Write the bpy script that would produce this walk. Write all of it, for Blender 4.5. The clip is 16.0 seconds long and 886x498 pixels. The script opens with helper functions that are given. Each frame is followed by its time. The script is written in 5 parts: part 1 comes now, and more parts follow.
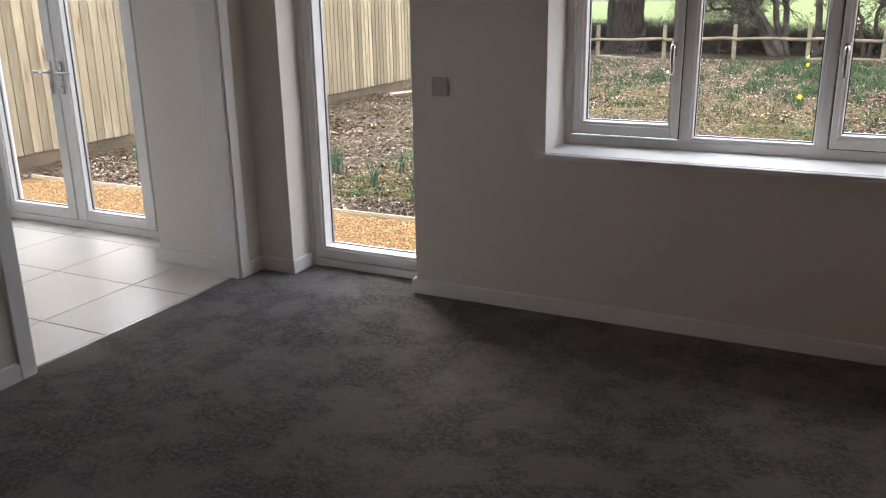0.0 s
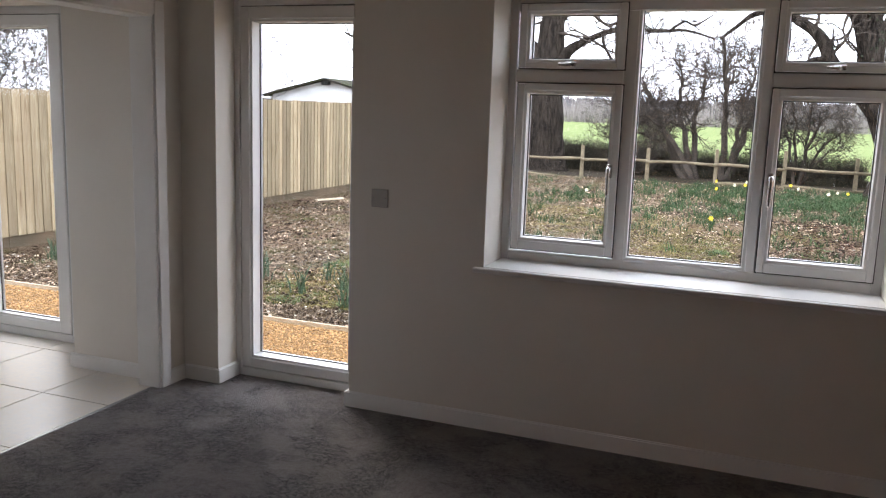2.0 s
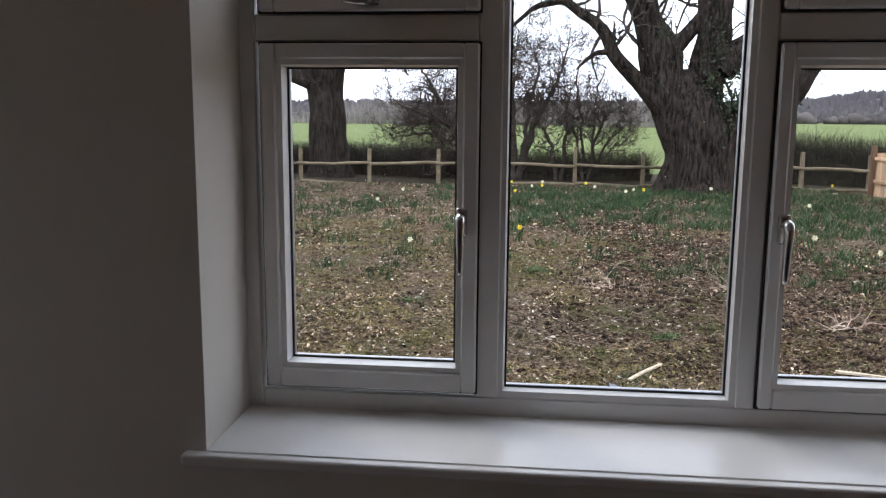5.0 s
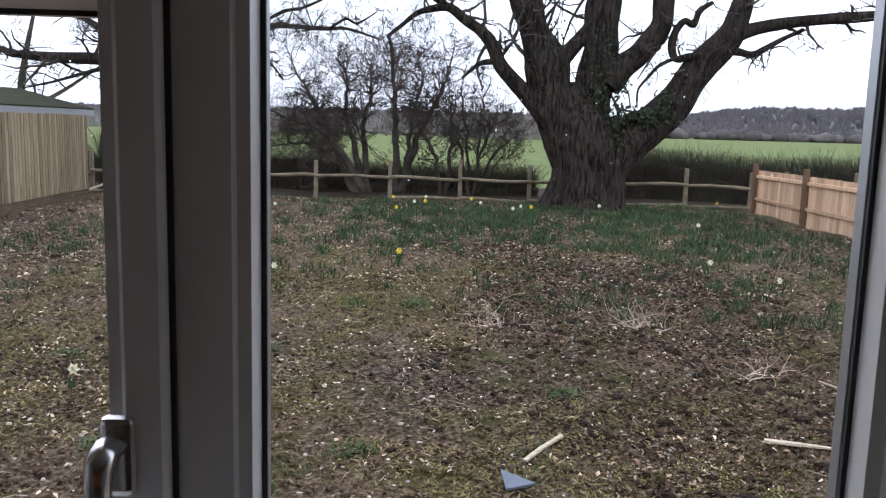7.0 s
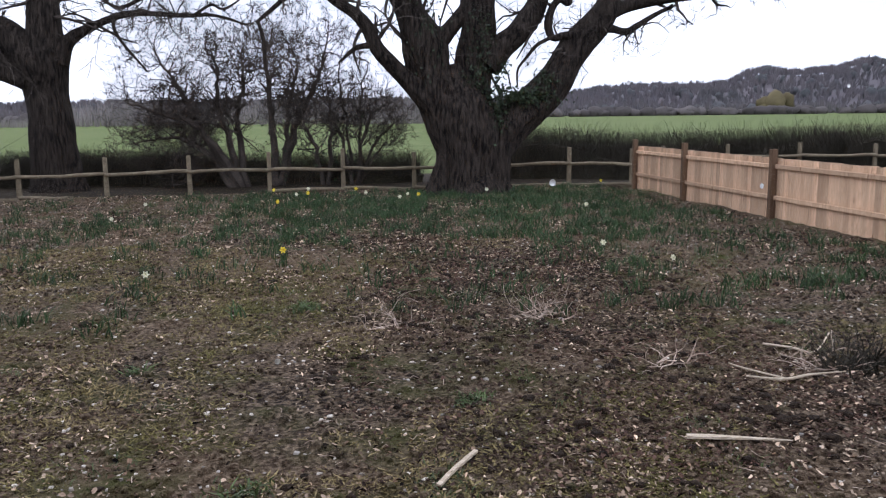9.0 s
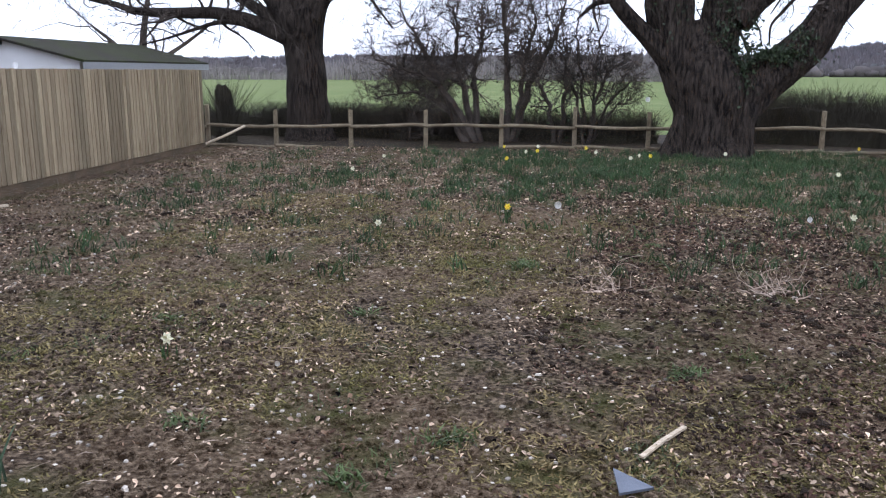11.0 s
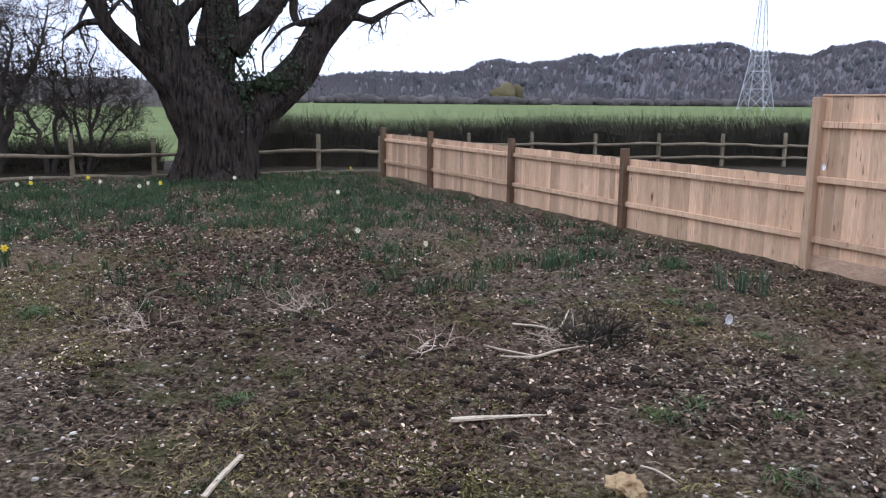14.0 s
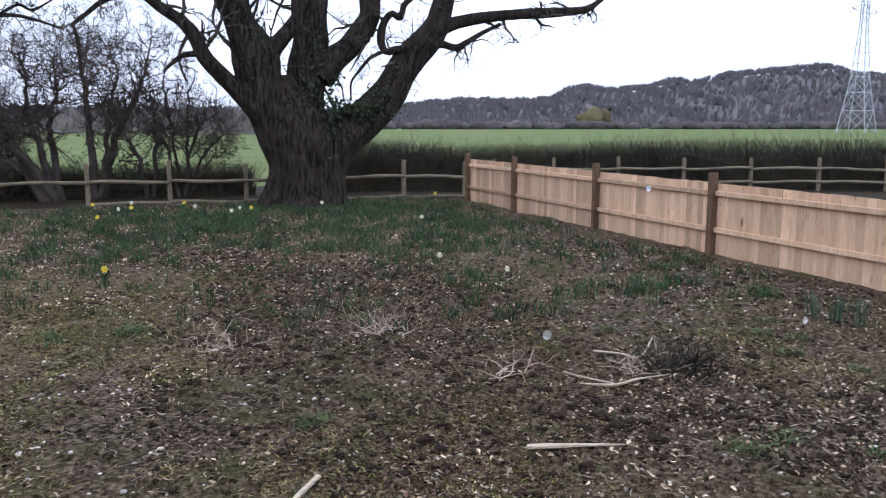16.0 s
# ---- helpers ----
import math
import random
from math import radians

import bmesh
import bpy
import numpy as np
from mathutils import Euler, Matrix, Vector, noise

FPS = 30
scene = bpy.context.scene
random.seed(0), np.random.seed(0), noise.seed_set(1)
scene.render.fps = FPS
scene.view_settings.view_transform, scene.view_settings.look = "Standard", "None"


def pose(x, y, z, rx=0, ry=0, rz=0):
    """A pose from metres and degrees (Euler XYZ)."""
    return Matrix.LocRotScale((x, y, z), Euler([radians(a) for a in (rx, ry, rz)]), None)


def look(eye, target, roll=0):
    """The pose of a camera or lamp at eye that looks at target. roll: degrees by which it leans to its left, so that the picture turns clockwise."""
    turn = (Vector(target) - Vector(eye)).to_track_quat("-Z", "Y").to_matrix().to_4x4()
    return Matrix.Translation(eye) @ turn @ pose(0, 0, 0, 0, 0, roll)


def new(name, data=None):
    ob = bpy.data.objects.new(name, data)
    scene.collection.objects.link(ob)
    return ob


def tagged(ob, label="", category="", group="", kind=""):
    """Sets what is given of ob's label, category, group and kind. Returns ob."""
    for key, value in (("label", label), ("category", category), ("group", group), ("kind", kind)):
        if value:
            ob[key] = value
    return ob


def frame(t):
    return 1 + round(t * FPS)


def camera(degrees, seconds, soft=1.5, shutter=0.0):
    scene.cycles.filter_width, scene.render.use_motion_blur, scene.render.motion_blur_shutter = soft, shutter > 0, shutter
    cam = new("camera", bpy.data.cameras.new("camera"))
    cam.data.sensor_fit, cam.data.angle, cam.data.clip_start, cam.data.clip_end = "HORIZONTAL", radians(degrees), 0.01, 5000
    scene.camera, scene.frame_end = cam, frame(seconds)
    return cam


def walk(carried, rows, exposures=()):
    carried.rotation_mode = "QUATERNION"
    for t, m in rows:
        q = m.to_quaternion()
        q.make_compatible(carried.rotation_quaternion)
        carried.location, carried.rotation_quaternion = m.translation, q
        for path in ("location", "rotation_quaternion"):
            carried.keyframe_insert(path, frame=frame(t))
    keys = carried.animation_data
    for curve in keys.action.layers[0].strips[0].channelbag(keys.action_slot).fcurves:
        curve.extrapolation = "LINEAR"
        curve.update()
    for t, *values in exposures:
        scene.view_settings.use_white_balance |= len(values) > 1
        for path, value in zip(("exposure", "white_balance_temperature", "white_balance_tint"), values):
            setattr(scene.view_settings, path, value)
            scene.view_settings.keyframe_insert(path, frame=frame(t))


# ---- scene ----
cam = camera(56.2, 16.0, soft=1.15, shutter=0.12)
METRES, EYE, TILT, LEAN, TURN = 4.7, 1.473, 0.0, 0.0, 26.4
ROWS = [
    (0.0, 0.0, 0.0, 0.0, -0.27, -16.99, 0.88),
    (0.5, -0.0233, -0.0268, 0.0018, 1.87, -16.07, 0.99),
    (1.0, -0.0366, -0.0436, 0.0056, 3.43, -12.79, 0.09),
    (1.5, -0.0359, -0.037, 0.007, -0.04, -10.23, -0.82),
    (2.0, -0.0184, 0.0094, 0.0028, -5.39, -9.54, -1.93),
    (2.5, -0.0011, 0.0705, 0.0025, -6.47, -9.72, -2.65),
    (3.0, -0.0022, 0.1439, 0.0012, -7.46, -10.12, -1.21),
    (3.5, 0.0054, 0.2184, -0.0035, -8.46, -10.78, -0.82),
    (4.0, 0.0261, 0.2904, -0.0037, -9.16, -11.31, -1.04),
    (4.5, 0.0472, 0.3667, -0.0005, -15.06, -10.36, -0.14),
    (5.0, 0.0778, 0.4381, -0.0018, -20.23, -9.07, -0.45),
    (5.2, 0.09, 0.4667, -0.001, -21.15, -8.6, -0.9),
    (7.3, 0.2206, 0.688, 0.004, -28.9, -8.2, -1.1),
    (7.5, 0.2296, 0.706, 0.0044, -29.69, -8.01, -0.68),
    (8.0, 0.2407, 0.7446, 0.006, -34.72, -7.54, 0.35),
    (8.5, 0.2505, 0.756, 0.0061, -37.73, -7.9, 0.36),
    (9.0, 0.2519, 0.7544, 0.0073, -36.21, -9.25, 0.63),
    (9.5, 0.2614, 0.7511, 0.0059, -29.46, -11.85, 0.7),
    (9.7, 0.264, 0.7505, 0.0062, -24.61, -12.92, 0.2),
    (11.8, 0.263, 0.75, 0.0115, -19.95, -10.4, -0.21),
    (12.0, 0.261, 0.7554, 0.0115, -25.38, -9.83, 0.01),
    (12.5, 0.2556, 0.7694, 0.0103, -38.26, -9.68, 0.63),
    (13.0, 0.2543, 0.775, 0.0108, -46.95, -10.06, -0.02),
    (13.5, 0.2537, 0.7775, 0.0108, -51.16, -9.99, -0.57),
    (14.0, 0.2542, 0.7789, 0.0112, -53.45, -10.18, -0.62),
    (14.5, 0.2543, 0.7798, 0.0113, -54.68, -10.31, -0.53),
    (15.0, 0.2547, 0.7778, 0.0115, -54.53, -10.09, -0.35),
    (15.5, 0.254, 0.7744, 0.0122, -52.22, -9.3, -0.18),
    (16.0, 0.2587, 0.7702, 0.0113, -47.56, -8.5, -0.1),
]
walk(cam, [(t, pose(0, 0, EYE, TILT, LEAN, TURN) @ pose(METRES * x, METRES * y, METRES * z, 90 + pitch, roll, yaw)) for t, x, y, z, yaw, pitch, roll in ROWS], exposures=[
    (0.0, 1.15, 6550, 12), (0.6, 1.17, 6550, 12), (1.5, 1.0, 6600, 13), (3.0, 0.98, 6600, 13), (4.0, 0.5, 6500, 13), (5.0, 0.0, 6450, 13), (6.5, -0.38, 6250, 14), (7.5, -0.38, 6150, 16), (8.0, -0.48, 6150, 17), (8.5, -0.8, 6150, 19),
    (9.2, -0.75, 6150, 19), (9.6, -0.7, 6150, 19), (11.8, -0.32, 5950, 18), (12.5, -0.5, 5950, 18), (14.0, -0.56, 5850, 18), (15.2, -0.54, 5850, 18), (16.0, -0.6, 5850, 17)])

# ---- world and sun ----
world = bpy.data.worlds.new("sky")
scene.world = world
world.use_nodes = True
wn, wl = world.node_tree.nodes, world.node_tree.links
sky = wn.new("ShaderNodeTexSky")
sky.sky_type, sky.sun_disc = "NISHITA", False
sky.sun_elevation, sky.sun_rotation = radians(38), radians(-40)
tc = wn.new("ShaderNodeTexCoord")
cloud = wn.new("ShaderNodeTexNoise")
cloud.inputs["Scale"].default_value, cloud.inputs["Detail"].default_value = 2.6, 7
ramp = wn.new("ShaderNodeValToRGB")
ramp.color_ramp.elements[0].position, ramp.color_ramp.elements[0].color = 0.36, (0.55, 0.55, 0.55, 1)
ramp.color_ramp.elements[1].position, ramp.color_ramp.elements[1].color = 0.52, (0.97, 0.97, 0.97, 1)
mixw = wn.new("ShaderNodeMixRGB")
mixw.inputs[2].default_value = (25.6, 27.4, 31.0, 1)
wl.new(tc.outputs["Generated"], cloud.inputs["Vector"])
wl.new(cloud.outputs[0], ramp.inputs[0])
wl.new(ramp.outputs[0], mixw.inputs[0])
wl.new(sky.outputs[0], mixw.inputs[1])
wl.new(mixw.outputs[0], wn["Background"].inputs["Color"])
wn["Background"].inputs["Strength"].default_value = 0.10

sun = new("sun", bpy.data.lights.new("sun", "SUN"))
sun.data.energy, sun.data.angle, sun.data.color = 0.8, radians(20), (1.0, 0.96, 0.9)
sun.matrix_world = look((-6, 7, 8), (0, 0, 0))


# ---- materials ----
def mat(name, base, rough=0.6, metal=0.0, var=None, scale=8.0, var2=None, scale2=60.0, bump=0.0, bump_scale=200.0,
        island=0.0, obj_random=0.0, stretch=(1, 1, 1), spec=0.5, detail=6.0, lo=0.38, hi=0.62, extra=None, bump2=0.0, bump2_scale=10.0, depth=0.01):
    """A principled material: base colour, patches of var at scale, grain of var2 at scale2, bump, and random value by piece."""
    m = bpy.data.materials.new(name)
    m.use_nodes = True
    n, l = m.node_tree.nodes, m.node_tree.links
    b = n["Principled BSDF"]
    b.inputs["Roughness"].default_value, b.inputs["Metallic"].default_value = rough, metal
    b.inputs["Specular IOR Level"].default_value = min(spec, 0.12) if rough > 0.82 else spec
    co = n.new("ShaderNodeTexCoord")
    mp = n.new("ShaderNodeMapping")
    mp.inputs["Scale"].default_value = stretch
    l.new(co.outputs["Object"], mp.inputs[0])
    if obj_random:
        oi, sc = n.new("ShaderNodeObjectInfo"), n.new("ShaderNodeMath")
        sc.operation, sc.inputs[1].default_value = "MULTIPLY", 90.0
        l.new(oi.outputs["Random"], sc.inputs[0])
        cx = n.new("ShaderNodeCombineXYZ")
        for k in range(3):
            l.new(sc.outputs[0], cx.inputs[k])
        l.new(cx.outputs[0], mp.inputs["Location"])
    rgb = n.new("ShaderNodeRGB")
    rgb.outputs[0].default_value = (*base, 1)
    cur = rgb.outputs[0]

    def blend(cur, colour, sc, a, z):
        t = n.new("ShaderNodeTexNoise")
        t.inputs["Scale"].default_value, t.inputs["Detail"].default_value = sc, detail
        l.new(mp.outputs[0], t.inputs["Vector"])
        r = n.new("ShaderNodeMapRange")
        r.inputs[1].default_value, r.inputs[2].default_value = a, z
        l.new(t.outputs[0], r.inputs[0])
        x = n.new("ShaderNodeMixRGB")
        x.inputs[2].default_value = (*colour, 1)
        l.new(r.outputs[0], x.inputs[0])
        l.new(cur, x.inputs[1])
        return x.outputs[0]
    if var:
        cur = blend(cur, var, scale, lo, hi)
    if var2:
        cur = blend(cur, var2, scale2, 0.42, 0.68)
    if extra:
        cur = blend(cur, extra[0], extra[1], extra[2], extra[3])
    if island or obj_random:
        if island:
            g = n.new("ShaderNodeNewGeometry").outputs["Random Per Island"]
        else:
            g = n.new("ShaderNodeObjectInfo").outputs["Random"]
        r = n.new("ShaderNodeMapRange")
        s = island or obj_random
        r.inputs[3].default_value, r.inputs[4].default_value = 1 - s, 1 + s
        l.new(g, r.inputs[0])
        hsv = n.new("ShaderNodeHueSaturation")
        l.new(r.outputs[0], hsv.inputs["Value"])
        l.new(cur, hsv.inputs["Color"])
        cur = hsv.outputs[0]
    l.new(cur, b.inputs["Base Color"])
    last = None
    for amount, sc in ((bump, bump_scale), (bump2, bump2_scale)):
        if amount:
            t = n.new("ShaderNodeTexNoise")
            t.inputs["Scale"].default_value, t.inputs["Detail"].default_value = sc, 5
            l.new(mp.outputs[0], t.inputs["Vector"])
            bp = n.new("ShaderNodeBump")
            bp.inputs["Strength"].default_value, bp.inputs["Distance"].default_value = amount, depth
            l.new(t.outputs[0], bp.inputs["Height"])
            if last:
                l.new(last.outputs[0], bp.inputs["Normal"])
            last = bp
    if last:
        l.new(last.outputs[0], b.inputs["Normal"])
    return m


def glass_material():
    m = bpy.data.materials.new("window_glass")
    m.use_nodes = True
    n, l = m.node_tree.nodes, m.node_tree.links
    n.remove(n["Principled BSDF"])
    tr, gl, mx, lw, pw, ad = (n.new("ShaderNode" + k) for k in ("BsdfTransparent", "BsdfGlossy", "MixShader", "LayerWeight", "Math", "Math"))
    tr.inputs[0].default_value = (0.96, 0.97, 0.965, 1)
    gl.inputs["Roughness"].default_value = 0.02
    lw.inputs[0].default_value = 0.5
    pw.operation, ad.operation = "POWER", "MULTIPLY_ADD"
    pw.inputs[1].default_value = 5.0
    ad.inputs[1].default_value, ad.inputs[2].default_value = 0.8, 0.012
    l.new(lw.outputs["Facing"], pw.inputs[0])
    l.new(pw.outputs[0], ad.inputs[0])
    l.new(ad.outputs[0], mx.inputs[0])
    l.new(tr.outputs[0], mx.inputs[1])
    l.new(gl.outputs[0], mx.inputs[2])
    l.new(mx.outputs[0], n["Material Output"].inputs[0])
    return m


# fabric of the added rear blind; its warm tint colours the room's fill light
FILL_BLIND = bpy.data.materials.new("fill_light_fabric")
FILL_BLIND.use_nodes = True
_bn = FILL_BLIND.node_tree.nodes
_tl, _df, _mx = _bn.new("ShaderNodeBsdfTranslucent"), _bn.new("ShaderNodeBsdfDiffuse"), _bn.new("ShaderNodeMixShader")
_tl.inputs[0].default_value, _df.inputs[0].default_value = (0.43, 0.25, 0.115, 1), (0.45, 0.34, 0.24, 1)
_mx.inputs[0].default_value = 0.35
FILL_BLIND.node_tree.links.new(_tl.outputs[0], _mx.inputs[1])
FILL_BLIND.node_tree.links.new(_df.outputs[0], _mx.inputs[2])
FILL_BLIND.node_tree.links.new(_mx.outputs[0], _bn["Material Output"].inputs[0])
GLASS = glass_material()
WATER = mat("water_drop", (1, 1, 1), 0.7)
WATER.node_tree.nodes["Principled BSDF"].inputs["Transmission Weight"].default_value = 1.0
WATER.node_tree.nodes["Principled BSDF"].inputs["IOR"].default_value = 1.33
PAINT = mat("wall_paint", (0.775, 0.735, 0.675), 0.55, var=(0.75, 0.71, 0.648), scale=1.5, bump=0.10, bump_scale=260, bump2=0.05, bump2_scale=30, spec=0.5)
CEIL = mat("ceiling_paint", (0.85, 0.83, 0.80), 0.9, var=(0.82, 0.80, 0.77), scale=1.2, bump=0.08, bump_scale=200, spec=0.2)
GLOSSWHITE = mat("satin_white_trim", (0.86, 0.85, 0.835), 0.30, var=(0.82, 0.81, 0.795), scale=3, bump=0.04, bump_scale=60)
SILLWHITE = mat("sill_white", (0.84, 0.83, 0.81), 0.3, var=(0.80, 0.79, 0.78), scale=5, bump=0.03, bump_scale=90)
UPVC = mat("white_upvc", (0.80, 0.80, 0.79), 0.32, var=(0.76, 0.76, 0.75), scale=4, bump=0.02, bump_scale=120)
GASKET = mat("black_gasket", (0.02, 0.02, 0.022), 0.6, var=(0.03, 0.03, 0.03), scale=30)
SPACER = mat("spacer_bar", (0.45, 0.46, 0.48), 0.4, 0.8)


def carpet_material():
    """Cut pile: brushed darker smudges over a fine fleck, with a soft sheen towards the light."""
    m = bpy.data.materials.new("carpet")
    m.use_nodes = True
    n, l = m.node_tree.nodes, m.node_tree.links
    b = n["Principled BSDF"]
    b.inputs["Roughness"].default_value, b.inputs["Specular IOR Level"].default_value = 0.95, 0.08
    b.inputs["Sheen Weight"].default_value, b.inputs["Sheen Roughness"].default_value = 0.55, 0.40
    b.inputs["Sheen Tint"].default_value = (0.95, 0.93, 0.95, 1)
    co = n.new("ShaderNodeTexCoord")

    def fleck(scale, detail, rough, lo, hi):
        t, r = n.new("ShaderNodeTexNoise"), n.new("ShaderNodeMapRange")
        t.inputs["Scale"].default_value, t.inputs["Detail"].default_value, t.inputs["Roughness"].default_value = scale, detail, rough
        r.inputs[1].default_value, r.inputs[2].default_value = lo, hi
        l.new(co.outputs["Object"], t.inputs["Vector"])
        l.new(t.outputs[0], r.inputs[0])
        return r.outputs[0]

    def over(fac, below, colour):
        x = n.new("ShaderNodeMixRGB")
        l.new(fac, x.inputs[0])
        l.new(below, x.inputs[1])
        x.inputs[2].default_value = (*colour, 1)
        return x.outputs[0]
    rgb = n.new("ShaderNodeRGB")
    rgb.outputs[0].default_value = (0.235, 0.200, 0.186, 1)
    smudge, pile = fleck(3.6, 9, 0.72, 0.45, 0.555), fleck(55.0, 5, 0.8, 0.47, 0.60)
    cur = over(smudge, rgb.outputs[0], (0.034, 0.028, 0.027))
    cur = over(pile, cur, (0.33, 0.285, 0.26))
    l.new(cur, b.inputs["Base Color"])
    tuft = fleck(230.0, 4, 0.7, 0.3, 0.7)
    bump, bump2 = n.new("ShaderNodeBump"), n.new("ShaderNodeBump")
    bump.inputs["Strength"].default_value, bump.inputs["Distance"].default_value = 0.9, 0.012
    bump2.inputs["Strength"].default_value, bump2.inputs["Distance"].default_value = 0.5, 0.012
    l.new(tuft, bump.inputs["Height"])
    l.new(smudge, bump2.inputs["Height"])
    l.new(bump.outputs[0], bump2.inputs["Normal"])
    l.new(bump2.outputs[0], b.inputs["Normal"])
    return m


CARPET = carpet_material()
TILE = mat("grey_floor_tile", (0.74, 0.68, 0.60), 0.28, var=(0.68, 0.62, 0.545), scale=2.5, var2=(0.67, 0.635, 0.59), scale2=35, bump=0.03, bump_scale=50, obj_random=0.04)
GROUT = mat("grout", (0.07, 0.065, 0.06), 0.9, var=(0.10, 0.095, 0.09), scale=40)
BRUSHED = mat("brushed_steel", (0.50, 0.465, 0.43), 0.45, 0.6, var=(0.44, 0.41, 0.38), scale=40, stretch=(1, 1, 20))
DARKSTEEL = mat("dark_brushed_steel", (0.31, 0.30, 0.295), 0.36, 0.9, var=(0.25, 0.245, 0.24), scale=40, stretch=(1, 1, 20))
CHROME = mat("satin_chrome", (0.62, 0.62, 0.62), 0.22, 1.0)
DARKSLOT = mat("socket_hole", (0.02, 0.02, 0.02), 0.7)
WHITEPLASTIC = mat("white_plastic", (0.8, 0.8, 0.78), 0.35)
FELT = mat("roof_felt", (0.10, 0.10, 0.095), 0.95, var=(0.07, 0.09, 0.05), scale=2, bump=0.4, bump_scale=40)
MOSSROOF = mat("mossy_roof", (0.040, 0.036, 0.030), 0.95, var=(0.038, 0.044, 0.018), scale=2.5, bump=1.0, bump_scale=25, depth=0.04)
RENDERWHITE = mat("white_boarding", (0.80, 0.80, 0.80), 0.6, var=(0.70, 0.70, 0.69), scale=3, bump=0.1, bump_scale=30)
REDBAND = mat("red_brown_band", (0.16, 0.06, 0.045), 0.8, var=(0.12, 0.05, 0.04), scale=5)
FENCEWOOD = mat("pale_fence_board", (0.385, 0.318, 0.212), 0.85, var=(0.27, 0.212, 0.14), scale=1.7, var2=(0.27, 0.205, 0.13), scale2=12, bump=0.3, bump_scale=50, obj_random=0.30, stretch=(5, 5, 0.6), extra=((0.13, 0.085, 0.045), 3.4, 0.64, 0.70))
FENCEBROWN = mat("brown_fence_board", (0.75, 0.525, 0.35), 0.85, var=(0.60, 0.40, 0.26), scale=2.2, var2=(0.55, 0.35, 0.22), scale2=14, bump=0.3, bump_scale=50, obj_random=0.25, stretch=(5, 5, 0.6), extra=((0.20, 0.105, 0.06), 8.0, 0.65, 0.69))
POSTBROWN = mat("brown_post", (0.19, 0.12, 0.075), 0.85, var=(0.12, 0.075, 0.05), scale=4, var2=(0.16, 0.10, 0.06), scale2=20, bump=0.4, bump_scale=60, obj_random=0.12, stretch=(5, 5, 0.6))
RAILWOOD = mat("weathered_rail", (0.30, 0.25, 0.17), 0.9, var=(0.20, 0.16, 0.11), scale=4, var2=(0.15, 0.12, 0.08), scale2=30, bump=0.5, bump_scale=50, obj_random=0.15)
PALEWOOD = mat("split_wood", (0.66, 0.56, 0.43), 0.85, var=(0.46, 0.37, 0.26), scale=14, bump=0.3, bump_scale=70, stretch=(1, 6, 6))
GRAVELBOARD = mat("gravel_board", (0.17, 0.12, 0.08), 0.9, var=(0.10, 0.08, 0.055), scale=3, bump=0.3, bump_scale=40)
BARK = mat("oak_bark", (0.040, 0.032, 0.026), 0.95, var=(0.012, 0.010, 0.009), scale=4, var2=(0.077, 0.061, 0.049), scale2=9, bump=1.0, bump_scale=14, bump2=1.0, bump2_scale=5, stretch=(2.2, 2.2, 0.45), lo=0.42, hi=0.56, depth=0.09)
DAMPBOARD = mat("damp_gravel_board", (0.62, 0.43, 0.29), 0.8, var=(0.44, 0.29, 0.19), scale=1.6, var2=(0.36, 0.23, 0.15), scale2=14, bump=0.3, bump_scale=50, stretch=(1, 1, 3))
MOSS = mat("moss_and_dry_grass", (0.135, 0.120, 0.042), 0.9, var=(0.24, 0.185, 0.09), scale=0.9, island=0.6)
TWIG = mat("bare_twig", (0.098, 0.081, 0.068), 0.95, var=(0.055, 0.045, 0.038), scale=3, island=0.3)
DRYSTICK = mat("dry_stick", (0.58, 0.47, 0.38), 0.9, var=(0.34, 0.25, 0.19), scale=12, island=0.3)
IVY = mat("ivy_leaf", (0.018, 0.032, 0.012), 0.6, var=(0.028, 0.046, 0.015), scale=4, island=0.4)
HEDGETWIG = mat("hedge_twig", (0.072, 0.062, 0.048), 0.95, var=(0.036, 0.033, 0.025), scale=1.2, island=0.5)
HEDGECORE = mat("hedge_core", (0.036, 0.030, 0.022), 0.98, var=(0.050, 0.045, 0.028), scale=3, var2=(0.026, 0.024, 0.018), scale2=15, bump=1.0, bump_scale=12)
# the darkest soil tone also carries shade in gaps of the litter
SOIL = mat("soil_and_leaf_litter", (0.100, 0.065, 0.038), 0.95, var=(0.024, 0.016, 0.012), scale=0.42, var2=(0.27, 0.20, 0.135), scale2=30, bump=1.0, bump_scale=55, bump2=1.0, bump2_scale=12, lo=0.36, hi=0.60, extra=((0.078, 0.078, 0.026), 2.3, 0.50, 0.74), detail=12.0, depth=0.045)
# damp soil, its colour lowered further to deepen shade between clods
SOILDARK = mat("damp_shaded_soil", (0.030, 0.020, 0.014), 0.9, var=(0.016, 0.011, 0.008), scale=6, var2=(0.06, 0.042, 0.028), scale2=50, bump=1.0, bump_scale=70, depth=0.03)
FIELD = mat("pasture", (0.135, 0.172, 0.054), 0.95, var=(0.165, 0.198, 0.072), scale=0.03, var2=(0.108, 0.142, 0.044), scale2=0.4, bump=0.4, bump_scale=3)
ROUGHGRASS = mat("rough_grass", (0.038, 0.028, 0.019), 0.95, var=(0.028, 0.020, 0.015), scale=0.9, var2=(0.055, 0.046, 0.028), scale2=12, bump=0.8, bump_scale=20)
LITTER = mat("fallen_leaf", (0.52, 0.40, 0.29), 0.85, var=(0.15, 0.095, 0.062), scale=2.4, island=1.0)
DARKLITTER = mat("dark_fallen_leaf", (0.115, 0.066, 0.048), 0.85, var=(0.042, 0.026, 0.020), scale=1.0, island=0.8)
